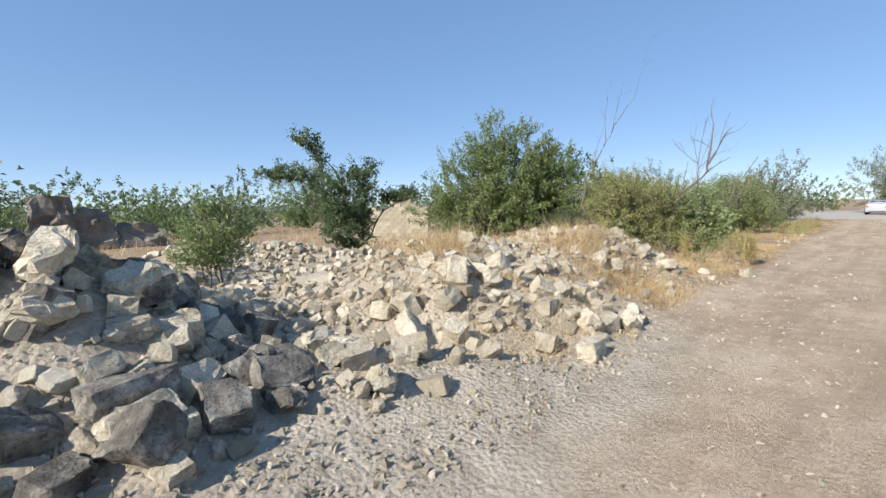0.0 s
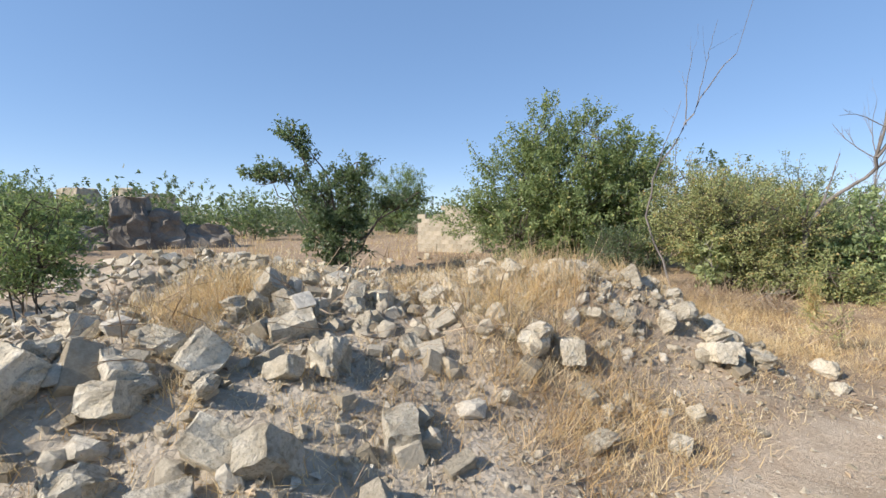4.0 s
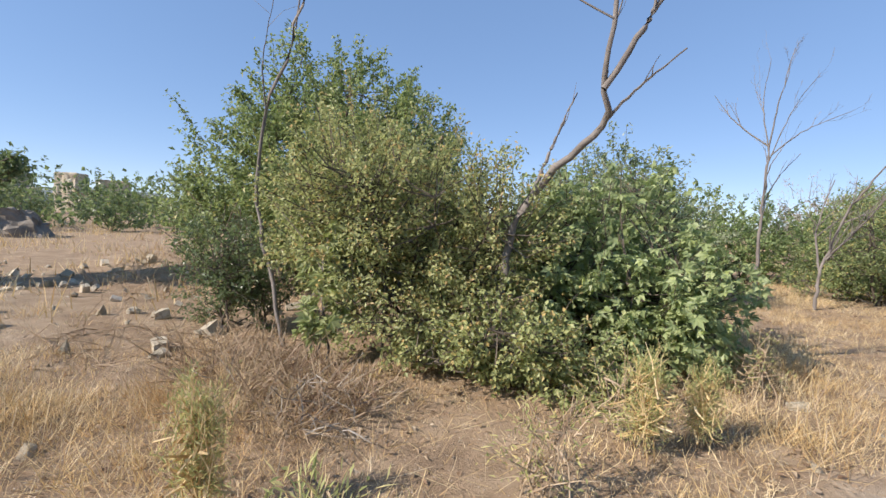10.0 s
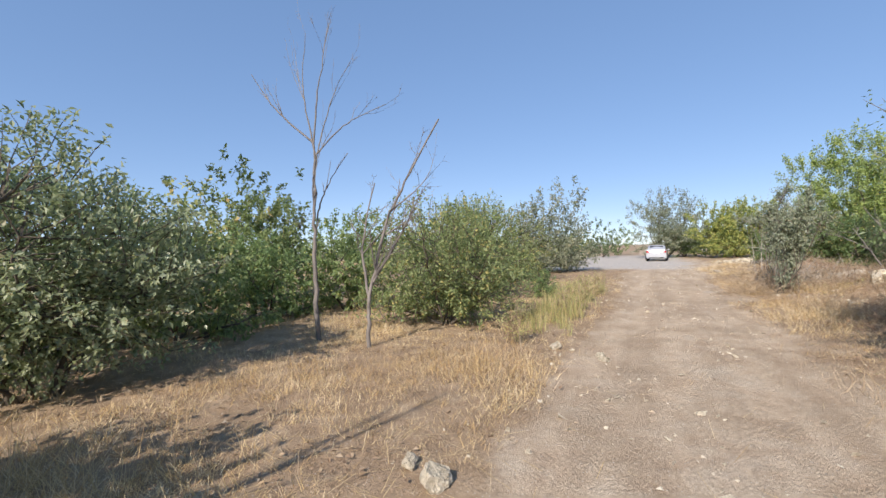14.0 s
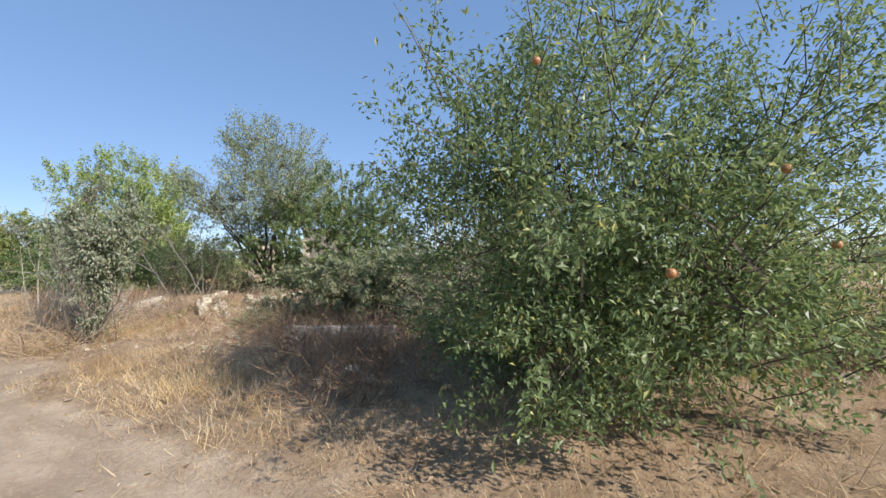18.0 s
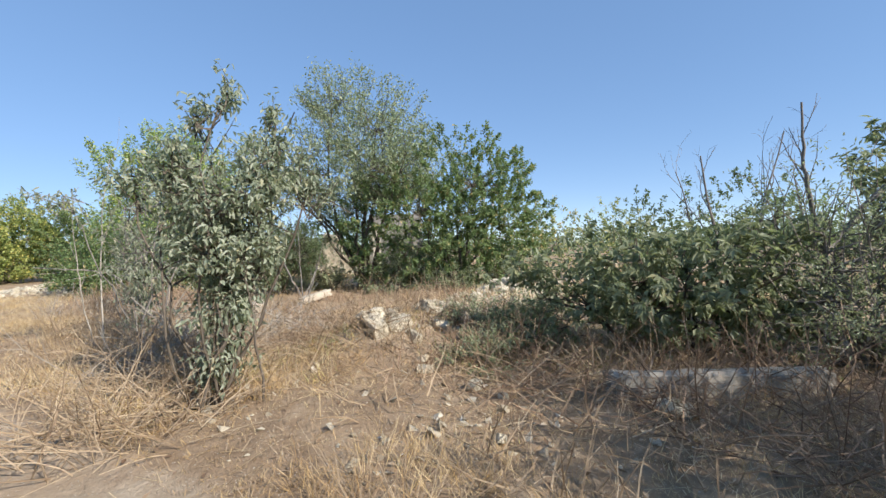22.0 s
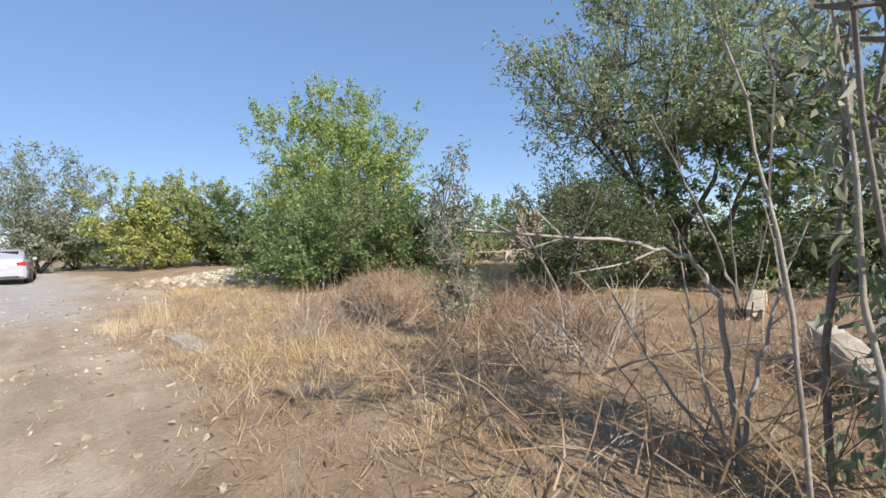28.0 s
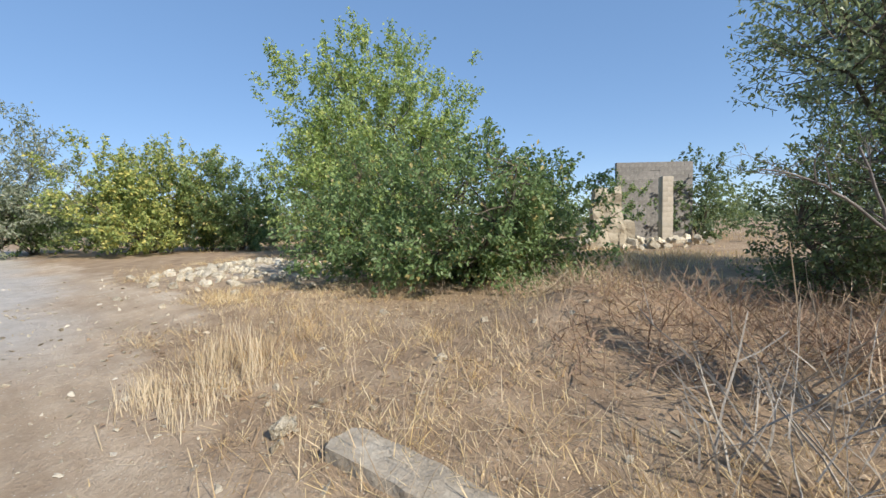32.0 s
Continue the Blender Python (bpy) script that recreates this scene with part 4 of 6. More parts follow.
plant("eucalyptus_sapling", 28.1, 23.76, "slender young tree with hanging grey leaves", "tree",
      [(0, 0, 0.6, 0.45, 0.45, 0.5), (0, -0.1, 1.4, 0.7, 0.7, 0.7), (0.1, 0.0, 2.1, 0.75, 0.75, 0.5), (-0.3, 0.9, 2.35, 0.5, 0.5, 0.15), (0.1, -0.4, 2.7, 0.35, 0.35, 0.35), (0.2, -0.1, 3.0, 0.14, 0.14, 0.4), (0.15, -0.65, 3.0, 0.15, 0.15, 0.35)],
      M_GREY, 110, 22, 0.075, 0.032, oval=True, seed=37, stems=7, stem_r=0.018, droop=0.9, twig_len=0.5, bark=M_DEAD, base_r=0.22)
plant("young_sapling", 31.65, 25.6, "thin sapling with small grey-green leaves", "tree",
      [(0, 0, 0.55, 0.4, 0.4, 0.3), (0.05, 0.1, 1.1, 0.3, 0.3, 0.3), (0, 0.1, 1.55, 0.38, 0.4, 0.35), (0, 0.05, 2.0, 0.22, 0.25, 0.35)], M_GREY, 100, 22, 0.055, 0.03, seed=38, stems=3, stem_r=0.014, twig_len=0.35, bark=M_DEAD)
plant("willow_tree", 36.8, 20.4, "tall spreading tree with a dark trunk and loose leaves", "tree",
      [(0, 0, 4.6, 3.3, 3.2, 2.2), (0.3, -0.3, 6.2, 2.5, 2.5, 1.8), (-0.6, 2.4, 3.9, 1.7, 1.7, 1.2), (-1.0, 3.3, 4.8, 1.0, 1.1, 0.7), (-1.8, -0.8, 4.0, 1.8, 1.8, 1.4), (1.4, -1.6, 4.4, 2.2, 2.2, 1.6), (0.4, 1.2, 7.2, 1.5, 1.5, 0.9), (0.6, 0.8, 2.2, 1.5, 1.4, 1.2)],
      M_WILLOW, 850, 38, 0.115, 0.058, seed=22, stems=11, stem_r=0.075, twig_len=0.95, shell=1.6)
plant("round_bush", 35.4, 17.0, "dense rounded dome of a green bush", "bush", [(0, 0, 2.7, 2.8, 2.8, 2.75), (0.8, -0.6, 2.2, 2.2, 2.2, 2.1), (-0.6, 0.9, 2.0, 2.2, 2.2, 2.0), (0.4, 2.1, 2.1, 2.2, 2.2, 2.1), (0.2, -1.2, 3.6, 1.5, 1.5, 1.4), (-0.9, -1.4, 2.0, 1.6, 1.6, 1.6), (-1.4, -0.2, 3.2, 1.3, 1.3, 1.3)], M_ROUND, 1150, 46, 0.10, 0.064, seed=23, stems=10, stem_r=0.04, twig_len=0.34, shell=3.6, sprigs=0.0)
plant("fig_shrub", 25.3, 16.5, "fig shrub with drooping leaves and dead twigs", "bush", blob(1.4, 1.6, 1.95, 6, 24, 0.2) + [(0.3, 1.5, 0.75, 0.8, 0.9, 0.7)], M_DUSTY, 340, 15, 0.135, 0.10, seed=24, stems=8, lobed=3, droop=0.6, twig_len=0.45)
plant("fig_tree", 24.1, 12.9, "dark fig bush with dead branches on top", "bush", blob(1.7, 1.8, 3.3, 7, 40, 0.2), M_DUSTY, 420, 14, 0.17, 0.13, seed=40, stems=8, lobed=3, droop=0.5)
plant("feathery_shrub", 24.3, 15.1, "sprawling grey-green shrub full of bare twigs", "bush", blob(1.3, 1.4, 2.5, 7, 42, 0.3), M_WILLOW, 330, 40, 0.055, 0.022, seed=42, stems=10, stem_r=0.025, twig_len=0.6, bare=0.25, sprigs=0.15, bark=M_DEAD)
plant("shaded_bush", 35.4, 23.1, "dark half-dead bush with bare branches", "bush", blob(1.75, 1.7, 2.8, 7, 41, 0.2), M_DARK, 520, 38, 0.07, 0.04, seed=41, stems=8, bare=0.12)
plant("mulberry_tree", 47.0, 31.0, "light green leafy tree standing alone", "tree",
      blob(4.1, 4.1, 7.0, 9, 26) + [(0, 0, 7.2, 1.8, 1.8, 1.7), (-0.5, 2.3, 6.0, 1.9, 1.9, 1.7), (0.3, -2.4, 5.9, 1.9, 1.9, 1.7), (-0.4, 1.2, 7.3, 1.4, 1.4, 1.3), (0.2, -1.2, 7.2, 1.4, 1.4, 1.3)], M_MULBERRY, 1000, 48, 0.135, 0.095, seed=26, stems=9, stem_r=0.09, twig_len=0.9)
plant("poplar_tree", 62.5, 35.2, "tall yellow-green tree behind another tree", "tree", blob(4.2, 4.2, 11.6, 8, 65), M_YELLOW, 420, 34, 0.24, 0.17, seed=65, stems=7, stem_r=0.1, twig_len=1.3)
plant("spreading_bush", 38.9, 28.2, "wide dark green bush in front of a tree", "bush", blob(2.9, 2.9, 3.2, 9, 27, 0.2) + [(-0.3, -1.6, 1.4, 1.4, 1.4, 1.3), (0, 1.9, 1.6, 1.5, 1.5, 1.4), (0.5, -1.7, 1.4, 1.3, 1.3, 1.3), (-0.6, 2.6, 1.2, 1.2, 1.2, 1.1)], M_ROUND, 880, 44, 0.095, 0.062, seed=27, stems=10, stem_r=0.035, twig_len=0.55, shell=2.8, sprigs=0.05)
plant("lime_bush", 52.2, 38.4, "dark green bush beside a yellowing one", "bush", blob(2.9, 2.7, 4.7, 8, 44, 0.2), M_ROUND, 420, 38, 0.14, 0.09, seed=44, stems=8, stem_r=0.04, twig_len=0.6, shell=2.6)
plant("verge_bush", 54.0, 50.0, "low green bush at the edge of the paved bend", "bush", blob(3.2, 2.9, 3.6, 7, 45, 0.2), M_GREEN, 300, 32, 0.16, 0.10, seed=45, stems=7, stem_r=0.04, twig_len=0.6, shell=2.6)
plant("yellow_bush", 51.6, 42.4, "yellow-green bush beside the track", "bush", blob(4.4, 3.8, 5.5, 9, 28, 0.2), M_YELLOW, 720, 44, 0.15, 0.11, seed=28, stems=9, stem_r=0.05, twig_len=0.8, shell=2.6)
plant("grey_tree", *to_xy(72, 0.9), "pale grey-green tree by the bend of the track", "tree", blob(4.6, 4.4, 8.6, 9, 29, 0.4), M_GREY, 480, 34, 0.2, 0.09, seed=29, stems=8, stem_r=0.07, twig_len=1.2, shell=1.5)

# ---- low growth in the shade of the trees ----
low = plant("undergrowth_bush", 22.3, 15.3, "low dark undergrowth in the shade of bushes", "bush", blob(1.1, 1.0, 0.85, 6, 66, 0.2), M_WILLOW, 120, 30, 0.055, 0.034, seed=66, stems=7, stem_r=0.01, twig_len=0.35, bare=0.15, group="undergrowth under the trees")
for x, y, a, k in ((21.2, 14.9, 80, 0.8), (23.4, 14.6, 200, 1.1), (36.3, 21.9, 40, 1.5), (35.4, 19.1, 120, 1.7), (34.8, 15.4, 260, 1.5), (37.6, 18.9, 310, 1.8), (33.9, 17.6, 220, 1.1), (26.2, 18.2, 30, 0.75), (25.4, 18.9, 150, 0.6), (26.9, 18.7, 250, 0.65), (27.6, 17.4, 80, 0.9)):
    again(low, x, y, a, k)

# ---- bushes further off ----
far_kinds = [plant("scrub_bush", *p, "dense green scrub bush in the distance", "bush", blob(2.6, 2.4, h, 6, 300 + i, 0.3), m, 92, 24, 0.15, 0.105, seed=300 + i, stems=5, twig_len=0.5, shell=2.8, limbs=0.0, sprigs=0.0, group="scrub in the distance")
             for i, (p, h, m) in enumerate((((-9.0, 40.0), 3.6, M_DARK), ((24.0, 44.0), 3.8, M_OLIVE), ((62.0, 20.0), 4.4, M_DARK), ((56.0, 12.0), 3.6, M_GREEN)))]
SCRUB = [(60, -8, 1.1), (68, -9, 1.2), (76, -6, 1.1), (88, -5, 1.2), (84, 7, 1.2), (95, 4, 1.1), (66, 9, 1.1), (52, 18, 1.0), (47, 24, 1.2), (40, 27, 1.1), (33, 24, 1.0), (28, 21, 1.0),
         (22, -16, 0.9), (26, -13, 1.0), (30, -15, 1.1), (36, -16, 1.2), (42, -13, 1.1), (50, -14, 1.2), (20, -19, 0.9), (47, -20, 1.3), (24, -26, 1.1), (36, -30, 1.2), (14, -36, 1.2), (8, -42, 1.2), (2, -40, 1.1), (-6, -38, 1.2),
         (-14, -34, 1.2), (-8, -28, 0.9), (-20, -26, 1.2), (17.5, -9.5, 0.75), (21.5, -10.5, 0.8), (57, 24, 1.3), (62, 17, 1.2), (38, 36, 1.3), (30, 33, 1.2), (22, 28, 1.1), (16, 22, 1.0), (14, 16, 0.8), (46.9, 24.2, 0.95)]
for i, (s, r, k) in enumerate(SCRUB):
    again(far_kinds[i % 4], *to_xy(s, r), 37 * i % 360, k * (0.9 + 0.05 * (i % 5)))

for i, (x, y, k) in enumerate(((-28.3, 18.7, 1.2), (-27.0, 21.6, 1.0), (-25.0, 24.2, 1.2), (-21.8, 27.0, 1.0), (-18.6, 30.2, 1.1), (-15.5, 31.9, 0.9), (-30.5, 14.6, 1.2))):
    again(far_kinds[2 * (i % 2)], x, y, 53 * i, k)


def far_woods():
    """A belt of low woods round the place, too far off to tell trees apart."""
    rng = np.random.default_rng(77)
    n = 1450
    a, d = rng.uniform(0, 6.283, n), 46 + 170 * rng.random(n) ** 1.4
    x, y = 22 + d * np.cos(a), 22 + d * np.sin(a)
    s, r = to_sr(x, y)
    keep = ~((np.abs(r + 1) < 7 + 0.02 * d) & (s > 20)) & ~((np.abs(r) < 9) & (s < 0))
    x, y, d = x[keep], y[keep], d[keep]
    h, w = rng.uniform(2.4, 4.6, len(x)) + 0.012 * d, rng.uniform(2.4, 4.6, len(x))
    k = 58
    idx = np.repeat(np.arange(len(x)), k)
    v = unit(rng.normal(0, 1, (len(idx), 3)))
    v[:, 2] = np.abs(v[:, 2])
    q = rng.random(len(idx)) ** 0.35
    p = np.stack([x[idx] + v[:, 0] * w[idx] * q, y[idx] + v[:, 1] * w[idx] * q, height(x, y)[idx] + v[:, 2] * h[idx] * q], -1)
    dd = unit(rng.normal(0, 1, (len(idx), 3)))
    nn = unit(v + rng.normal(0, 0.5, (len(idx), 3)))
    size = rng.uniform(0.24, 0.5, len(idx)) * (0.75 + d[idx] / 160)
    leaves = leaf_quads(p, dd, nn, size, size * 0.8)
    ob = mesh_part("far_woods", quads("far_woods", *leaves), M_DARK)
    tagged(ob, "belt of low green woods on the horizon", "woods", kind="stuff")


far_woods()

# ---- dead trees ----
dead_tree("dead_sapling", "thin crooked dead tree leaning over the bushes", 51,
          [(0.026, [(0, 0, -0.05), (-0.25, 0.08, 0.8), (-0.6, 0.2, 1.6), (-0.42, 0.1, 2.6), (0.0, 0, 3.3), (0.26, -0.12, 3.87), (0.6, -0.2, 4.5), (0.9, -0.2, 4.8)]), (0.012, [(0.1, -0.05, 3.5), (0.1, 0.1, 4.3), (0.2, 0.1, 5.0)])],
          (5.12, 14.1, 0.0), 0, 2, 3)
dead_tree("dead_tree", "grey dead tree with a bent trunk", 52,
          [(0.055, [(-0.05, 0, -0.05), (0.2, 0, 0.45), (0.31, -0.05, 0.95), (0.36, -0.05, 1.4), (0.55, -0.07, 1.85), (0.9, -0.23, 2.18), (1.19, -0.38, 2.4), (1.15, -0.55, 2.71), (1.19, -0.64, 3.25), (1.22, -0.69, 3.96)]),
           (0.03, [(1.15, -0.55, 2.71), (1.5, -0.55, 3.3), (1.7, -0.5, 3.69), (1.95, -0.46, 3.9)]), (0.010, [(1.19, -0.64, 3.25), (0.75, -0.7, 3.5), (0.45, -0.75, 3.47)]), (0.012, [(1.22, -0.69, 3.96), (1.05, -0.8, 4.35), (1.1, -0.85, 4.7)]), (0.012, [(1.5, -0.55, 3.3), (1.55, -0.6, 3.75), (1.75, -0.65, 4.3)]), (0.009, [(1.7, -0.5, 3.69), (2.1, -0.5, 3.75), (2.4, -0.45, 4.0)])],
          (7.2, 14.45, 0.0), 0, 2, 3, keep=0.3)
dead_tree("bare_tree", "slim leafless tree with upright branches", 53,
          [(0.045, [(0, 0, -0.05), (-0.05, 0, 1.2), (0, 0, 2.4), (0, 0, 3.4)]), (0.018, [(0, 0, 3.4), (-0.7, 0, 4.0), (-1.15, 0, 4.7)]), (0.018, [(0, 0, 3.4), (0.1, 0, 4.3), (0.3, 0.1, 5.5)]),
           (0.015, [(0, 0, 3.3), (-0.2, 0, 4.3), (-0.1, 0, 5.3)]), (0.015, [(0.05, 0, 3.2), (0.55, 0, 3.7), (1.3, 0.1, 4.0)]), (0.013, [(0, 0, 3.0), (0.3, 0, 4.1), (0.75, 0, 4.8)])],
          (12.35, 21.3, 0.05), -30, 3, 4, up=0.5, spread=0.4)
dead_tree("bare_leaning_tree", "twiggy leafless tree leaning towards the track", 54,
          [(0.036, [(0, 0, -0.05), (0, 0, 0.5), (0.05, 0, 0.9), (0.35, 0, 2.0), (0.68, 0, 2.6), (1.22, 0, 3.5)]), (0.025, [(0.03, 0, 0.7), (-0.15, 0.1, 1.6), (0.1, 0.2, 2.6)]), (0.02, [(0.1, 0, 1.0), (0.7, -0.1, 1.9), (0.9, -0.1, 2.3)])],
          (13.05, 20.35, 0.05), -30, 3, 7, spread=0.65, keep=0.45)
dead_tree("dead_branch", "pale broken branches standing in dry weeds", 55,
          [(0.02, [(0, 0, -0.05), (0, 0.03, 0.6), (-0.05, 0.15, 1.1), (-0.12, 0.6, 1.24), (-0.22, 1.35, 1.3)]), (0.016, [(0, 0, 0), (0.1, -0.2, 0.7), (0.05, -0.45, 1.4)]), (0.013, [(0, 0, 0), (-0.1, 0.25, 0.6), (-0.05, 0.3, 1.25)]), (0.012, [(0, 0, 0), (0.3, 0.3, 0.5), (0.5, 0.55, 1.1)])],
          (28.75, 24.2, 0.05), 0, 1, 4, wood=M_PALE, keep=0.3)
dead_tree("dead_weed_stem", "pale broken branches lying up out of dry weeds", 61,
          [(0.018, [(0, 0, -0.05), (-0.2, 0.25, 0.35), (-0.5, 0.5, 0.7)]), (0.015, [(0, 0, 0), (-0.4, -0.3, 0.3), (-0.9, -0.8, 0.5)]), (0.012, [(0, 0, 0), (0.1, -0.3, 0.6), (0.2, -0.6, 0.95)])],
          (30.35, 24.4, 0.05), 0, 1, 4, wood=M_PALE, keep=0.4)
dead_tree("dead_fig_limb", "bare twigs rising above the fig shrub", 56,
          [(0.03, [(0, 0, 0), (0.1, 0.3, 1.4), (0, 0.6, 2.6)]), (0.025, [(0, 0, 0), (0.2, -0.5, 1.6), (0.1, -0.9, 3.0)]), (0.02, [(0, 0, 0), (-0.2, 0.9, 1.5), (-0.4, 1.3, 2.3)])],
          (26.0, 14.9, 0.05), 0, 3, 4)
dead_tree("leaning_dead_tree", "dark leaning dead branches above the brush", 59,
          [(0.05, [(0, 0, 0), (0.2, 0.3, 1.2), (0.0, -0.4, 2.1), (-0.3, -1.3, 2.7)]), (0.03, [(0.2, 0.3, 1.2), (0.1, 0.7, 2.2), (0, 0.8, 2.9)])],
          (24.6, 14.6, 0.05), 0, 3, 4)
dead_tree("pale_sapling", "bare grey stems of a sapling beside the concrete post", 60,
          [(0.026, [(0, 0, 0), (-0.15, 0.35, 0.9), (-0.3, 0.9, 1.9), (-0.4, 1.3, 2.6)]), (0.018, [(0, 0, 0), (0.05, 0.1, 1.0), (0.1, 0.1, 2.0)]), (0.018, [(0, 0, 0), (0.1, -0.3, 0.8), (0.15, -0.5, 1.6)])],
          (32.3, 21.9, 0.08), 0, 1, 3, keep=0.35)
dead_tree("dead_bush_limb", "bare grey branches in front of the dark bush", 57,
          [(0.035, [(0, 0, 0), (-0.1, 0.5, 1.0), (-0.2, 1.0, 1.9)]), (0.03, [(0, 0, 0), (0, -0.3, 1.2), (-0.2, -0.6, 2.0)]), (0.02, [(-0.1, 0.5, 1.0), (-0.2, 1.4, 1.6), (-0.2, 2.0, 1.7)])],
          (34.4, 23.7, 0.05), 0, 3, 5, spread=0.7)
dead_tree("pale_stalk", "pale bare stalks beside a young tree", 58,
          [(0.015, [(0, 0, 0), (0.1, 0.1, 1.5), (0.3, 0.0, 3.0)]), (0.012, [(0.1, 0.2, 0), (0, 0.35, 1.2), (0.2, 0.5, 2.2)])],
          (27.9, 24.2, 0.05), 0, 1, 3, wood=M_PALE)

# ---- dry brush and weeds ----
for i, (x, y, n, rad, ln, rise) in enumerate(((24.6, 18.2, 130, 1.0, 0.7, 0.7), (24.6, 22.2, 220, 0.8, 1.0, 0.5), (25.9, 22.2, 220, 0.9, 0.8, 0.5), (22.8, 18.8, 120, 0.9, 0.5, 0.5), (27.2, 22.7, 170, 1.0, 0.9, 0.5), (24.7, 19.7, 110, 1.0, 0.45, 0.5), (26.2, 19.4, 110, 1.0, 0.5, 0.6), (26.6, 20.9, 240, 1.1, 0.8, 0.5), (27.6, 19.8, 160, 1.1, 0.7, 0.5), (29.6, 20.4, 120, 1.2, 0.7, 0.5), (31.0, 18.6, 120, 1.4, 0.7, 0.5),
        (28.6, 24.6, 80, 0.9, 0.8, 0.8), (29.8, 25.4, 60, 0.8, 0.9, 0.9), (28.0, 23.0, 80, 1.0, 0.7, 0.3), (30.0, 22.9, 110, 0.9, 0.8, 0.4), (31.6, 24.3, 60, 0.8, 0.7, 0.5), (32.6, 26.8, 60, 0.6, 0.8, 0.9),
        (33.9, 24.4, 60, 0.9, 0.8, 0.5), (34.9, 26.6, 130, 1.1, 0.4, 0.6), (35.8, 27.2, 110, 1.0, 0.4, 0.6), (1.9, 9.8, 70, 1.3, 0.5, 0.5), (0.2, 6.8, 70, 1.0, 0.5, 0.6), (1.2, 7.7, 80, 1.0, 0.5, 0.6), (-0.6, 5.9, 60, 1.0, 0.45, 0.6), (2.6, 8.1, 70, 1.0, 0.5, 0.6), (3.6, 13.4, 80, 0.9, 0.5, 0.4), (0.1, 17.1, 140, 1.3, 0.5, 0.5), (-1.3, 18.6, 130, 1.4, 0.5, 0.5), (1.6, 15.9, 110, 1.0, 0.4, 0.4), (5.5, 13.05, 190, 0.6, 0.55, 0.7), (6.2, 12.85, 150, 0.5, 0.5, 0.7), (4.9, 13.5, 150, 0.6, 0.5, 0.6))):
    brush("dry_brush", x, y, "tangle of dry brown stalks and twigs", 500 + i, n, rad, ln, rise, thick=0.0045)
for i, (x, y, n, rad, ln, rise) in enumerate(((23.2, 17.0, 380, 1.2, 0.75, 0.6), (22.4, 16.2, 330, 1.2, 0.65, 0.6), (21.7, 17.3, 240, 0.9, 0.55, 0.6), (24.6, 16.6, 200, 1.0, 0.7, 0.9), (25.6, 18.4, 160, 0.9, 0.6, 1.2), (27.0, 18.2, 150, 0.9, 0.55, 1.3), (24.2, 18.3, 170, 0.9, 0.6, 0.5), (26.9, 20.6, 140, 0.9, 0.6, 0.6), (33.3, 27.3, 170, 0.8, 0.4, 0.6), (34.2, 26.6, 170, 0.9, 0.45, 0.6), (32.7, 25.3, 150, 1.0, 0.55, 0.6), (20.7, 16.9, 200, 0.8, 0.65, 0.8), (26.0, 18.9, 170, 0.9, 0.5, 0.7), (26.8, 18.2, 150, 0.9, 0.5, 0.7), (32.0, 24.7, 260, 1.0, 0.5, 0.7), (33.1, 25.2, 240, 1.0, 0.5, 0.7), (31.0, 25.2, 170, 0.8, 0.45, 0.7), (33.9, 26.0, 200, 1.0, 0.45, 0.7), (34.6, 24.9, 200, 1.1, 0.5, 0.7), (5.4, 13.3, 230, 0.6, 0.32, 0.5), (6.3, 13.1, 180, 0.5, 0.3, 0.5))):
    brush("brown_brush", x, y, "dense tangle of dark brown dead stalks", 560 + i, n, rad, ln, rise, M_BROWN, 0.0045, "brown brush under the bushes")
for i, (x, y, n, rad, ln) in enumerate(((31.7, 27.45, 26, 0.35, 0.75), (32.2, 26.9, 22, 0.35, 0.7), (30.5, 24.7, 30, 0.5, 0.8), (31.2, 24.2, 26, 0.5, 0.8), (26.3, 22.9, 60, 0.7, 0.9), (27.4, 22.4, 70, 0.9, 0.9), (28.4, 21.9, 60, 0.9, 0.9), (27.8, 21.2, 50, 0.9, 0.8), (5.7, 12.95, 22, 0.5, 0.65), (6.5, 12.8, 16, 0.4, 0.55))):
    brush("pale_stalks", x, y, "pale dead branching stalks standing in dry grass", 590 + i, n, rad, ln, 1.6 if i < 4 else 0.5, M_PALE, 0.0055, "pale dead stalks")
for i, (x, y, n, rad, ln) in enumerate(((27.6, 22.6, 16, 0.5, 1.0), (28.4, 22.1, 18, 0.6, 1.05), (27.2, 23.3, 9, 0.35, 0.8), (29.3, 22.0, 16, 0.6, 1.0))):
    brush("fallen_twigs", x, y, "thick pale dead stems fallen across dry brush", 610 + i, n, rad, ln, 0.45, M_PALE, 0.0105, "fallen pale stems")
feather = None
for i, (x, y, k) in enumerate(((7.55, 10.75, 1.0), (7.75, 10.95, 0.8), (6.45, 11.55, 0.9), (8.7, 13.0, 0.9), (9.1, 13.25, 0.75))):
    if feather is None:
        feather = plant("feathery_weed", x, y, "tall feathery yellow-green weed at the edge of the track", "weed", [(0, 0, 0.35, 0.22, 0.22, 0.33), (0.02, 0, 0.7, 0.16, 0.16, 0.22)], M_WEED, 90, 26, 0.05, 0.007, seed=640, stems=12, stem_r=0.004, twig_len=0.3, base_r=0.08, group="feathery weeds", droop=-0.5, bark=M_STRAW)
    else:
        again(feather, x, y, 70 * i, k)
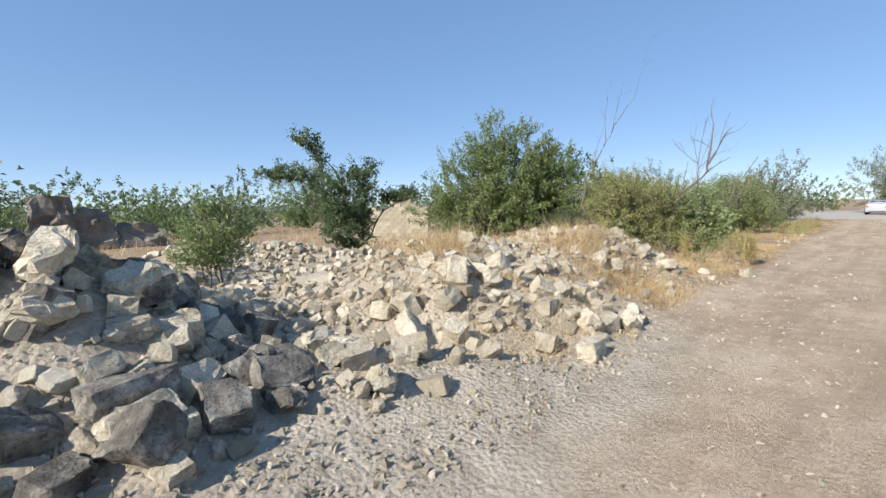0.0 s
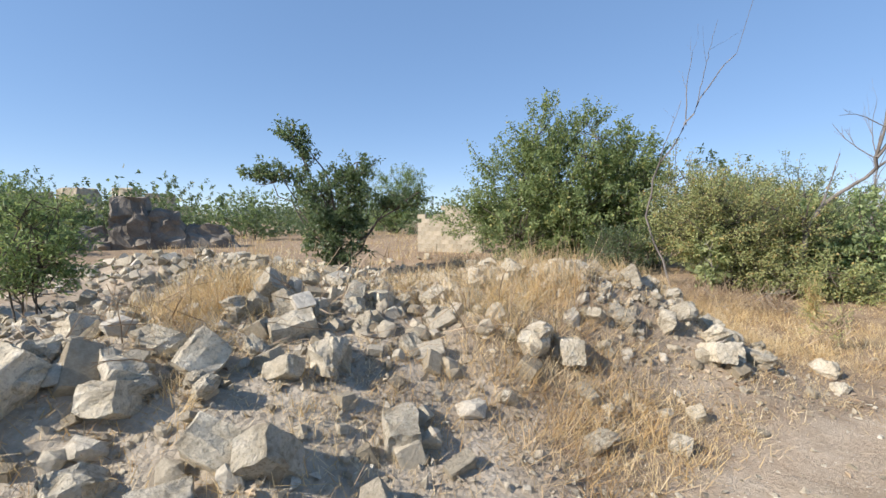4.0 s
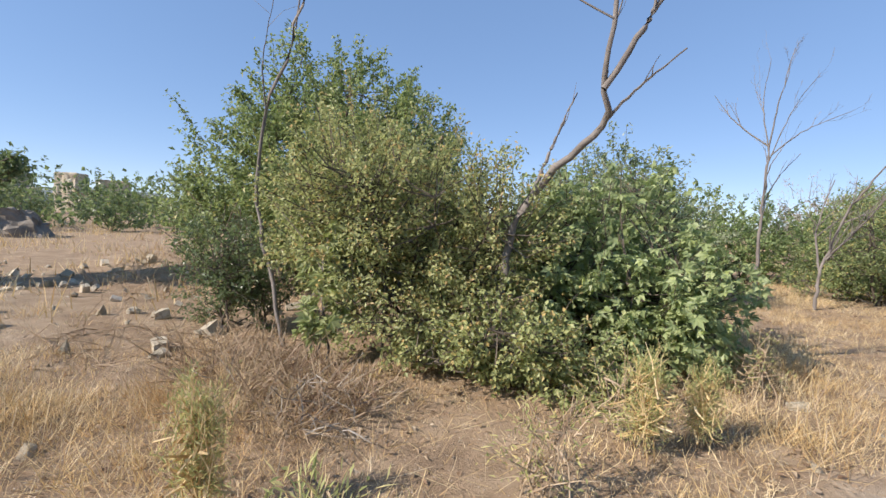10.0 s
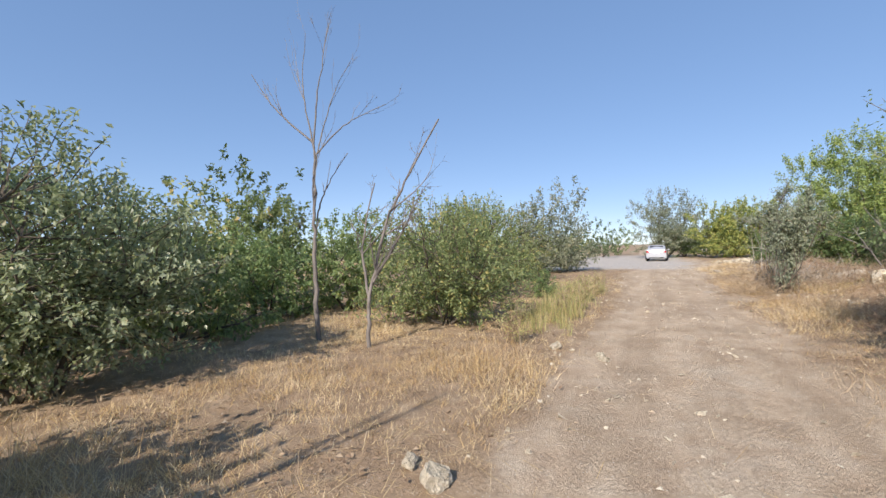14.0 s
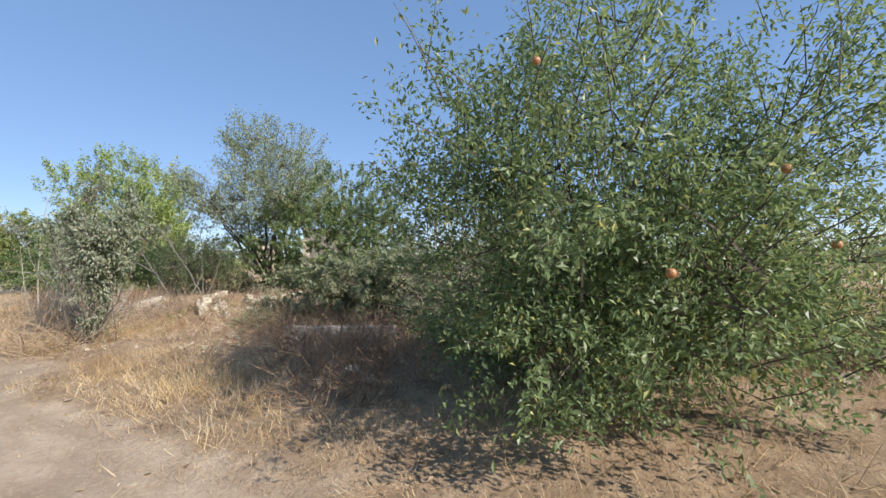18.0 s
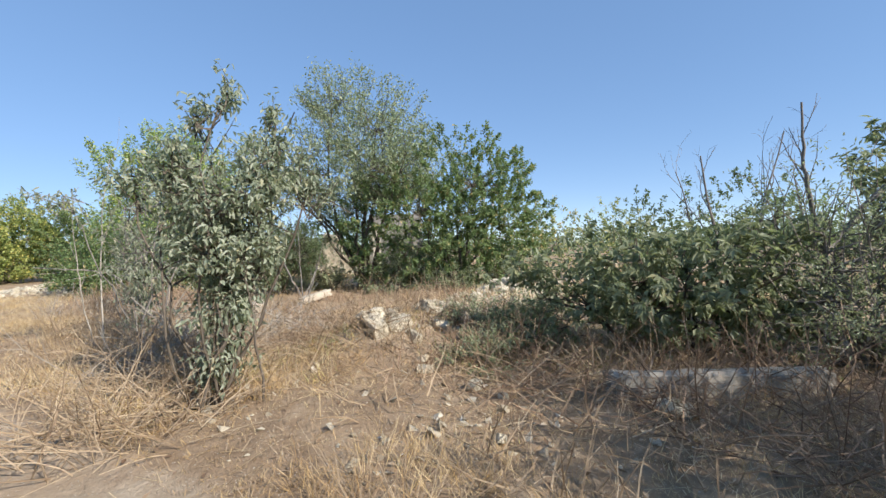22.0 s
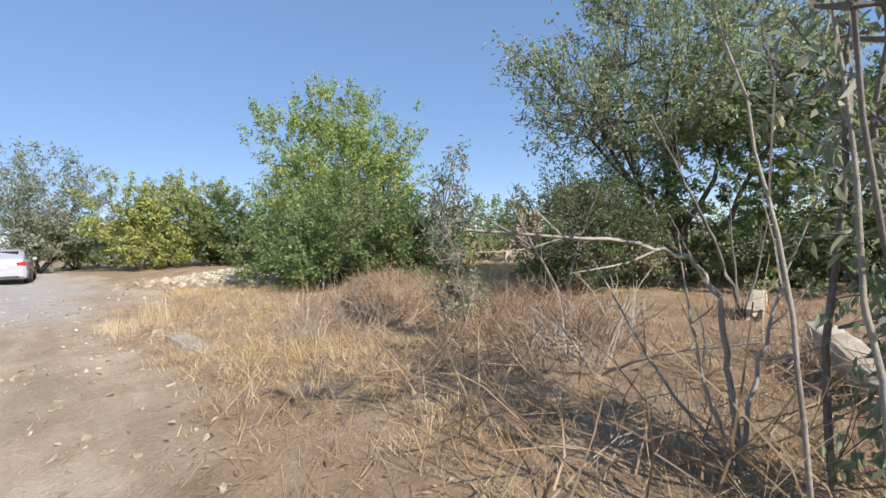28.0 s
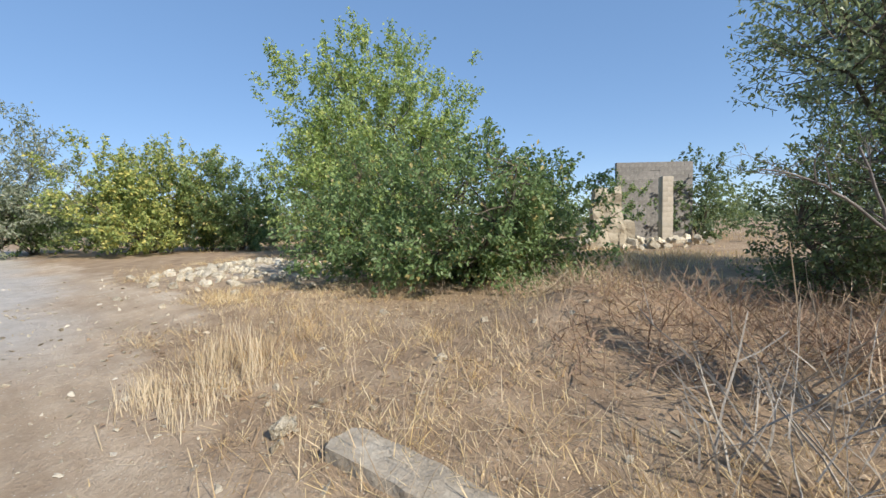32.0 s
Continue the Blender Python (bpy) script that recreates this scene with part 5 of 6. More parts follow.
for i, (s, r) in enumerate(((27.6, -2.9), (28.4, -2.7), (29.2, -3.0), (30.0, -2.7), (30.9, -2.9), (31.9, -2.6), (24.6, -3.1), (13.0, -2.7), (14.4, -3.0), (15.3, -3.3), (11.6, -3.0), (17.2, -3.3))):
    x, y = to_xy(s, r)
    plant("weed_clump", x, y, "yellow-green weeds on thin upright stalks", "weed", [(0, 0, 0.32, 0.36, 0.36, 0.3), (0.1, 0, 0.6, 0.22, 0.22, 0.2)], M_WEED, 46 if s > 18 else 26, 13, 0.045, 0.014, seed=600 + i, stems=9, stem_r=0.006, twig_len=0.28, base_r=0.14, group="weeds at the edge of the track", droop=-0.3, bark=M_TWIGS)

# ---- rubble ----
rng = np.random.default_rng(91)


def rubble_chance(x, y):
    s, r = to_sr(x, y)
    return covers(x, y)[1] * (0.35 + 0.65 * np.exp(-(((r + 4.4) / 1.6) ** 2))) * (1 - 0.45 * smooth(5.5, 7.5, s)) * (0.35 + 0.65 * smooth(-0.15, 0.35, vnoise(x * 0.9 + 3, y * 0.9))) * (1 - 0.85 * smooth(-3.1, -2.4, r) * (1 - smooth(3.5, 5.5, s)))


heap = thing("rubble_heap", pose(0, 0, 0), "heap of broken limestone blocks and grey rubble beside the track", "rubble")
x, y = pick(rng, 200, (-1.5, 10.0, -6.4, -1.9), rubble_chance)
for i in range(len(x)):
    big = rng.random() < 0.5
    size = (rng.uniform(0.6, 1.05) if big else rng.uniform(0.35, 0.7)) * (0.65 if x[i] + y[i] > 9.5 else 1.0)
    me = (ROUGH_BLOCKS if rng.random() < 0.55 else ROUGH_LUMPS)[rng.integers(0, 10)]
    stone_piece(me, heap, x[i], y[i], float(height(x[i], y[i])) + 0.05 * size, size, rng, 0.55)
for x, y, size in ((0.16, 5.35, 1.0), (1.7, 5.05, 1.2), (-0.4, 5.05, 1.0), (-0.75, 5.25, 1.0), (0.1, 4.55, 1.1), (-0.35, 4.5, 1.1), (0.7, 6.1, 1.1), (1.42, 6.45, 1.2), (2.98, 7.7, 1.0), (0.05, 5.0, 0.9), (1.3, 5.6, 1.1), (1.1, 4.6, 1.0),
                   (1.5, 4.4, 0.9), (1.95, 5.2, 0.9), (2.3, 5.3, 0.9), (-0.9, 3.9, 1.2), (-0.75, 3.6, 1.1), (-0.5, 3.3, 1.2), (-1.2, 4.0, 1.2), (-0.2, 6.0, 0.9), (0.9, 6.8, 1.0), (0.4, 7.2, 1.0),
                   (-3.3, 3.7, 1.6), (-3.0, 3.35, 1.1), (-2.65, 3.7, 1.3), (-2.5, 5.0, 1.4), (-2.2, 4.9, 1.1), (-2.6, 5.5, 1.4), (-3.6, 4.6, 1.5), (-4.3, 5.2, 1.6), (-3.1, 4.5, 1.2), (-3.9, 4.0, 1.5), (-2.3, 4.3, 1.1), (-1.9, 3.6, 1.0), (-2.4, 3.3, 1.5), (-2.75, 3.0, 1.4), (-2.15, 3.75, 1.2), (-3.1, 2.85, 1.5), (-2.0, 3.2, 1.3), (-1.7, 2.9, 1.0), (-2.5, 2.7, 1.3), (-3.3, 4.1, 1.5), (-2.9, 4.3, 1.4), (-3.5, 3.5, 1.6)):
    me = (ROUGH_BLOCKS if size < 1.15 else ROUGH_LUMPS + ROUGH_BLOCKS)[rng.integers(0, 10)]
    stone_piece(me, heap, x, y, float(height(x, y)) + 0.07 * size, size, rng, 0.5)
for x, y, size in ((1.3, 9.7, 0.7), (1.6, 9.5, 0.7), (1.9, 9.7, 0.6), (2.2, 10.3, 0.7), (2.5, 10.5, 0.6), (2.7, 10.2, 0.7), (2.3, 10.9, 0.6), (2.9, 10.8, 0.7), (2.1, 9.9, 0.7), (2.0, 8.8, 0.9),
                   (3.4, 10.5, 1.3), (3.6, 10.2, 1.2), (3.7, 9.9, 1.1), (3.9, 9.6, 1.0), (4.1, 9.3, 1.1), (4.2, 9.7, 1.2), (4.45, 9.2, 1.2), (4.4, 8.8, 1.3), (4.1, 8.9, 1.2), (4.25, 8.4, 1.2), (3.9, 8.6, 1.1), (4.7, 9.3, 1.0), (4.9, 9.0, 0.9), (4.75, 8.7, 1.0), (5.0, 9.5, 0.8)):
    stone_piece(ROUGH_LUMPS[rng.integers(0, 10)], heap, x, y, float(height(x, y)) + 0.05 * size, 0.8 * size, rng, 0.5)
# every third stone here has the heap's shade in its colour
for i in range(150):
    a, d = rng.uniform(0, 6.28), 1.45 * math.sqrt(rng.random())
    x, y = -2.75 + d * math.cos(a) * 1.15, 3.0 + d * math.sin(a)
    size = rng.uniform(0.75, 1.35) if i % 3 == 0 else rng.uniform(0.35, 0.85)
    stone_piece(SHADED_STONES[rng.integers(0, 12)] if i % 3 == 0 else ROUGH_BLOCKS[rng.integers(0, 12)], heap, x, y, float(height(x, y)) + 0.06 * size, size, rng, 0.5)
mound = thing("rubble_mound", pose(0, 0, 0), "overgrown mound of grey earth and broken limestone by the track", "rubble")
for i in range(105):
    a, d = rng.uniform(0, 6.28), 1.75 * rng.random() ** 0.6
    x, y = 2.6 + d * math.cos(a), 9.5 + d * math.sin(a)
    size = rng.uniform(0.25, 0.55) if i % 3 else rng.uniform(0.5, 0.85)
    stone_piece((ROUGH_BLOCKS if i % 9 == 0 else ROUGH_LUMPS)[rng.integers(0, 10)], mound, x, y, float(height(x, y)) + 0.05 * size, size, rng, 0.55)
for x, y, size in ((3.05, 8.8, 0.95), (2.85, 9.1, 1.1), (2.7, 7.55, 1.35), (2.35, 9.0, 1.0), (1.95, 8.7, 1.0), (2.6, 9.9, 0.8), (3.2, 9.3, 0.7), (1.6, 8.3, 0.9)):
    stone_piece(ROUGH_BLOCKS[rng.integers(0, 10)] if size < 1.0 else ROUGH_LUMPS[rng.integers(0, 10)], mound, x, y, float(height(x, y)) + 0.09 * size, size, rng, 0.3)
x, y = 2.6 + rng.normal(0, 0.95, 900), 9.4 + rng.normal(0, 0.95, 900)
sz = 0.14 + 0.4 * rng.random(900) ** 2
rest = mesh_part("broken_stone", quads("broken_stone", *scattered(rng, LUMPS, np.stack([x, y, height(x, y) + 0.02 * sz], -1), sz, 0.6)), M_STONE_LOOSE, mound)
rest["kind"] = "stuff"
row = thing("stone_bank", pose(0, 0, 0), "line of pale broken stones along a low earth bank", "rubble")
for i in range(75):
    r = 4.1 + 7.6 * rng.random() ** 1.2
    s = 32.85 + 0.08 * (r - 5.0) + rng.normal(0, 0.38)
    x, y = to_xy(s, r)
    size = rng.uniform(0.3, 0.65) if i % 3 else rng.uniform(0.65, 1.15)
    stone_piece((ROUGH_LUMPS if i % 2 else ROUGH_BLOCKS)[rng.integers(0, 10)], row, x, y, float(height(x, y)) + 0.07 * size, size, rng, 0.4)
for x, y, size in ((26.35, 20.15, 1.2), (26.55, 19.95, 0.8), (26.9, 19.35, 1.1), (27.0, 19.8, 0.7), (30.8, 16.55, 1.5), (31.2, 16.2, 1.2), (30.4, 17.0, 1.0), (28.2, 18.3, 1.0), (29.3, 17.6, 1.1)):
    stone_piece(ROUGH_LUMPS[rng.integers(0, 10)], row, x, y, float(height(x, y)) + 0.10 * size, size, rng, 0.3)
for i in range(40):
    s, r = rng.normal(30.6, 1.2), rng.normal(13.0, 1.6)
    x, y = to_xy(s, r)
    size = rng.uniform(0.5, 1.5)
    stone_piece((ROUGH_LUMPS if i % 2 else ROUGH_BLOCKS)[rng.integers(0, 10)], row, x, y, float(height(x, y)) + 0.06 * size, size, rng, 0.4)
x, y = pick(rng, 1900, (-3, 11.5, -8.5, -1.9), rubble_chance)
sz = 0.18 + 0.62 * rng.random(len(x)) ** 2
rest = mesh_part("broken_stone", quads("broken_stone", *scattered(rng, BLOCKS + LUMPS, np.stack([x, y, height(x, y) + 0.03 * sz], -1), sz, 0.6)), M_STONE_LOOSE, heap)
rest["kind"] = "stuff"
x, y = pick(rng, 7000, (-2, 10.5, -6.5, -1.7), lambda x, y: covers(x, y)[1])
sz = 0.08 + 0.26 * rng.random(len(x)) ** 2
SMALL = [boulder(260 + i, 0.3, 0.24, 0.17, 7) for i in range(6)]
rest = mesh_part("grit", quads("grit", *scattered(rng, SMALL, np.stack([x, y, height(x, y) + 0.01], -1), sz, 0.8)), M_STONE_LOOSE, heap)
rest["kind"] = "stuff"

# a second strewn field of rubble behind it
field = thing("rubble_field", pose(0, 0, 0), "field of strewn rubble behind the heap", "rubble")
x, y = pick(rng, 900, (-2, 16, -19, -7), lambda x, y: 0.9 * np.exp(-(((x + 6) / 4.5) ** 2 + ((y - 13.0) / 2.4) ** 2)) + 0.05 * smooth(0.1, 0.5, vnoise(x * 0.5 + 20, y * 0.5)))
sz = 0.2 + 0.8 * rng.random(len(x)) ** 1.6
rest = mesh_part("broken_stone", quads("broken_stone", *scattered(rng, BLOCKS + LUMPS, np.stack([x, y, height(x, y) + 0.04], -1), sz, 0.6)), M_STONE_LOOSE, field)
rest["kind"] = "stuff"
x, y = pick(rng, 2600, (-4, 14, -16, -5), lambda x, y: np.exp(-(((x + 4.5) / 4.5) ** 2 + ((y - 9.5) / 4.0) ** 2)) * np.clip(0.6 + vnoise(x * 0.8, y * 0.8), 0.15, 1))
sz = 0.25 + 0.8 * rng.random(len(x)) ** 1.8
rest = mesh_part("small_rubble", quads("small_rubble", *scattered(rng, SMALL, np.stack([x, y, height(x, y) + 0.03 * sz], -1), sz, 0.7)), M_STONE_LOOSE, field)
rest["kind"] = "stuff"
pile = thing("stone_pile", pose(0, 0, 0), "low pile of grey stones by the wide bush", "rubble")
x, y = pick(rng, 230, (48, 57, 3, 9), lambda x, y: covers(x, y)[2])
for i in range(len(x)):
    stone_piece(LUMPS[i % 10], pile, x[i], y[i], float(height(x[i], y[i])) + 0.03, rng.uniform(0.3, 0.9), rng)

# blocks that lie by themselves
for x, y, size, kind in ((5.5, 9.15, 1.0, 1), (6.44, 9.2, 0.95, 0), (3.2, 6.9, 0.8, 1), (4.5, 8.6, 0.9, 1), (4.85, 9.05, 0.6, 1), (4.1, 9.8, 0.9, 1), (4.3, 8.4, 0.9, 0),
        (4.06, 11.05, 1.0, 0), (4.2, 10.6, 1.1, 1), (2.9, 14.5, 0.6, 0), (4.0, 13.5, 0.7, 0), (4.2, 13.3, 0.6, 1), (1.1, 12.9, 0.7, 1), (0.7, 12.8, 0.6, 0), (2.4, 14.5, 0.6, 1), (12.68, 16.1, 0.75, 1), (12.6, 16.4, 0.5, 1),
        (11.5, 15.2, 0.5, 1), (11.85, 15.4, 0.45, 1), (10.15, 14.3, 0.4, 0), (16.0, 18.5, 0.45, 1), (15.6, 19.0, 0.4, 0), (15.9, 18.3, 0.35, 0), (17.3, 15.4, 0.5, 1), (17.0, 14.95, 0.75, 1), (17.05, 14.7, 0.5, 1), (16.8, 14.5, 0.55, 1), (16.75, 14.1, 0.6, 1),
        (19.5, 11.7, 0.9, 1), (19.8, 10.6, 1.1, 0), (18.5, 12.1, 0.9, 0), (17.45, 13.7, 1.3, 1), (17.8, 15.0, 0.4, 0), (21.0, 17.0, 0.8, 0), (20.9, 17.4, 0.6, 1), (21.7, 17.2, 0.6, 1), (23.5, 17.9, 0.9, 1), (20.8, 16.8, 0.6, 1), (24.3, 19.0, 0.4, 1), (25.2, 19.6, 0.5, 0), (25.9, 18.9, 0.6, 1), (23.4, 19.3, 0.3, 0), (27.0, 19.3, 0.7, 1),
        (24.6, 19.2, 0.5, 0), (32.4, 16.9, 0.8, 0), (33.0, 15.6, 0.9, 1),
        (32.6, 29.9, 0.6, 1), (33.5, 28.9, 0.35, 1), (34.6, 28.4, 0.3, 0), (35.6, 29.6, 0.35, 0), (38.6, 34.0, 0.6, 0), (37.9, 34.6, 0.5, 1), (39.5, 34.9, 0.6, 1), (36.9, 33.2, 0.4, 0)):
    if kind:
        lone_stone("boulder", x, y, size, "pale rounded lump of limestone lying on dry ground", rng, ROUGH_LUMPS)
    else:
        lone_stone("limestone_block", x, y, size, "pale sawn limestone block lying on dry ground", rng, ROUGH_BLOCKS)


# ---- ruins ----
def block_wall(name, m, label, long, tall, broken, seed, thick=0.2, material=None):
    """A wall of sawn blocks in courses with an uneven broken top."""
    rng = np.random.default_rng(seed)
    ob = thing(name, m, label, "wall")
    shapes = [chipped_block(seed * 7 + i, 0.392, thick, 0.193, 0.025, 0.006) for i in range(5)]
    for me in shapes:
        me.materials.append(material or M_WALL)
    half = [chipped_block(seed * 7 + 50 + i, 0.194, thick, 0.193, 0.025, 0.006) for i in range(2)]
    for me in half:
        me.materials.append(material or M_WALL)
    rows, cols = int(tall / 0.195), int(long / 0.395)
    for j in range(rows):
        odd = j % 2
        for i in range(cols + odd):
            u = (i - 0.5 * odd) * 0.395 - long / 2
            stub = odd and i in (0, cols)
            if stub:
                u += 0.099 if i == 0 else -0.099
            edge = tall - broken * (0.5 + 0.5 * math.sin(u * 2.1 + seed) + 0.35 * rng.normal())
            if j * 0.195 > edge:
                continue
            b = new("block", half[i % 2] if stub else shapes[rng.integers(0, 5)])
            b.parent = ob
            b.matrix_basis = pose(u, rng.normal(0, 0.006), 0.08 + j * 0.195, 0, 0, rng.normal(0, 0.6))
    return ob


block_wall("ruined_wall", pose(-2.1, 23.3, height(-2.1, 23.3), 0, 0, -6), "pale ruined wall of limestone blocks with a broken top", 3.2, 2.25, 0.75, 5)
block_wall("house_wall", pose(50.2, 18.7, height(50.2, 18.7), 0, 0, 89), "grey roofless house wall with a level top", 3.6, 3.75, 0.02, 6, material=M_GREY_WALL)
block_wall("house_pillar", pose(46.7, 20.05, height(46.7, 20.05), 0, 0, 84), "broken pale corner pillar of a ruined house", 0.45, 2.75, 0.1, 8, 0.4, material=M_CONCRETE)
again(far_kinds[3], 48.6, 21.5, 40, 0.9)
again(far_kinds[1], 48.4, 24.2, 140, 0.8)
x, y = 46.5 + rng.normal(0, 0.5, 70), 20.9 + rng.normal(0, 1.0, 70)
fallen = thing("fallen_blocks", pose(0, 0, 0), "fallen blocks at the foot of the ruined house", "rubble")
for i in range(70):
    stone_piece(BLOCKS[i % 12], fallen, x[i], y[i], float(height(x[i], y[i])) + 0.05 + 0.12 * (i % 3), rng.uniform(0.6, 1.1), rng)


def lumpy(name, m, label, category, boxes, material, seed, cuts=9, amp=0.12):
    """An eroded mass: tapered boxes cut fine and pushed about."""
    ob = thing(name, m, label, category)
    for bx, by, bz, lx, ly, lz, taper in boxes:
        bm = bmesh.new()
        bmesh.ops.create_cube(bm, size=1.0)
        bmesh.ops.subdivide_edges(bm, edges=bm.edges, cuts=cuts, use_grid_fill=True)
        for v in bm.verts:
            k = 1 - taper * (v.co.z + 0.5)
            q = Vector((v.co.x * lx * k, v.co.y * ly * k, (v.co.z + 0.5) * lz))
            d = noise.noise_vector(q * 1.7 + Vector((seed, 0, 0))) * amp + noise.noise_vector(q * 5) * amp * 0.35
            if q.z < 0.02:
                d.z = 0
            v.co = q + d + Vector((bx, by, bz))
        part("ruin_mass", bm, material, ob)
    return ob


lumpy("house_wall_stub", pose(46.3, 22.3, height(46.3, 22.3), 0, 0, 86), "rounded crumbling remains of a pale house wall", "ruin",
      [(0, 0, 0, 1.25, 0.5, 2.3, 0.22), (-0.7, 0, 0, 0.7, 0.5, 1.0, 0.4), (0.75, -0.1, 0, 0.8, 0.6, 0.9, 0.5)], M_WALL, 9, 7, 0.16)
lumpy("dark_ruin", pose(-19.0, 21.4, height(-19, 21.4) - 0.1, 0, 0, 40), "dark weathered stump of a ruined building", "ruin",
      [(0, 0, 0, 2.0, 1.8, 2.8, 0.35), (1.5, 0.2, 0, 2.2, 2.0, 2.1, 0.45), (3.4, 0.3, 0, 3.4, 2.2, 1.3, 0.6), (-1.6, 0, 0, 2.0, 2.0, 1.2, 0.5)], M_RUIN, 3, amp=0.3)
for i, (b, d, w, h) in enumerate(((56, 95, 5, 6.5), (52, 110, 4, 7.5), (49, 120, 6, 7.0), (60, 90, 7, 5.5))):
    px, py = 3.4 - d * math.sin(radians(b)), 4.4 + d * math.cos(radians(b))
    lumpy("far_ruin", pose(px, py, height(px, py) - 0.2, 0, 0, 20 * i), "grey shell of a ruined house on the horizon", "ruin", [(0, 0, 0, w, 4, h, 0.1), (w * 0.8, 0, 0, w * 0.5, 3, h * 0.6, 0.1)], M_WALL, i, 5, 0.35)


# ---- concrete ----
def concrete_piece(name, label, lx, ly, lz, m, seed, taper=0.0, end_chip=0.1, material=None):
    """A cast concrete bar with worn edges and broken ends."""
    bm = bmesh.new()
    bmesh.ops.create_cube(bm, size=1.0)
    bmesh.ops.subdivide_edges(bm, edges=[e for e in bm.edges if abs(e.verts[0].co.x - e.verts[1].co.x) > 0.5], cuts=20)
    bmesh.ops.subdivide_edges(bm, edges=[e for e in bm.edges if abs(e.verts[0].co.x - e.verts[1].co.x) < 0.01], cuts=3, use_grid_fill=True)
    for v in bm.verts:
        k = 1 - taper * (v.co.x + 0.5)
        corner = max(0.0, abs(v.co.y) + abs(v.co.z) - 0.8)
        u = Vector((v.co.x * lx, v.co.y * ly * k, v.co.z * lz * k))
        q = u * 7 + Vector((seed, 0, 0))
        chip = 0.35 * corner * (1 + 1.6 * max(0.0, noise.noise(q * 0.7)))
        end = end_chip * noise.noise(Vector((v.co.y * 3, v.co.z * 3, seed))) * 1.5 if abs(v.co.x) > 0.49 else 0
        v.co = Vector((u.x + end, u.y * (1 - chip), u.z * (1 - chip))) + noise.noise_vector(q) * 0.012 + noise.noise_vector(q * 3) * 0.006
    bmesh.ops.recalc_face_normals(bm, faces=bm.faces)
    me = bpy.data.meshes.new(name)
    bm.to_mesh(me)
    bm.free()
    ob = mesh_part(name, me, material or M_CONCRETE)
    ob.matrix_basis = m
    return tagged(ob, label, "concrete")


def lying(x0, y0, x1, y1, z0, z1):
    """A pose with local x along the way from one end to the other."""
    d = Vector((x1 - x0, y1 - y0, z1 - z0))
    return Matrix.Translation(((x0 + x1) / 2, (y0 + y1) / 2, (z0 + z1) / 2)) @ d.to_track_quat("X", "Z").to_matrix().to_4x4(), d.length


for i, (x0, y0, x1, y1, z0, z1, w) in enumerate(((27.9, 23.35, 28.9, 22.98, 0.10, 0.12, 0.19), (29.3, 22.88, 30.3, 22.5, 0.13, 0.24, 0.22), (32.0, 21.95, 32.8, 21.35, 0.06, 0.22, 0.18))):
    m, long = lying(x0, y0, x1, y1, float(height(x0, y0)) + z0, float(height(x1, y1)) + z1)
    concrete_piece("concrete_post", "broken piece of a pale concrete post lying in grass", long, w, w, m, 70 + i)
m, long = lying(32.4, 29.5, 31.3, 28.1, -0.06, -0.17)
concrete_piece("concrete_beam", "weathered concrete beam half sunk in the ground", long, 0.3, 0.36, m, 74, 0.1, 0.04, M_BEAM)
m, long = lying(24.0, 18.1, 23.75, 16.2, 0.09, 0.05)
concrete_piece("concrete_slab", "low grey concrete slab standing in the weeds", long, 0.22, 0.5, m, 75, 0.0, 0.06, M_GREY_CONCRETE)
m, long = lying(33.6, 14.9, 33.6, 14.85, 0.0, 1.15)
concrete_piece("concrete_stake", "short pale concrete stake standing upright", long, 0.14, 0.14, m, 76, 0.0, 0.02)


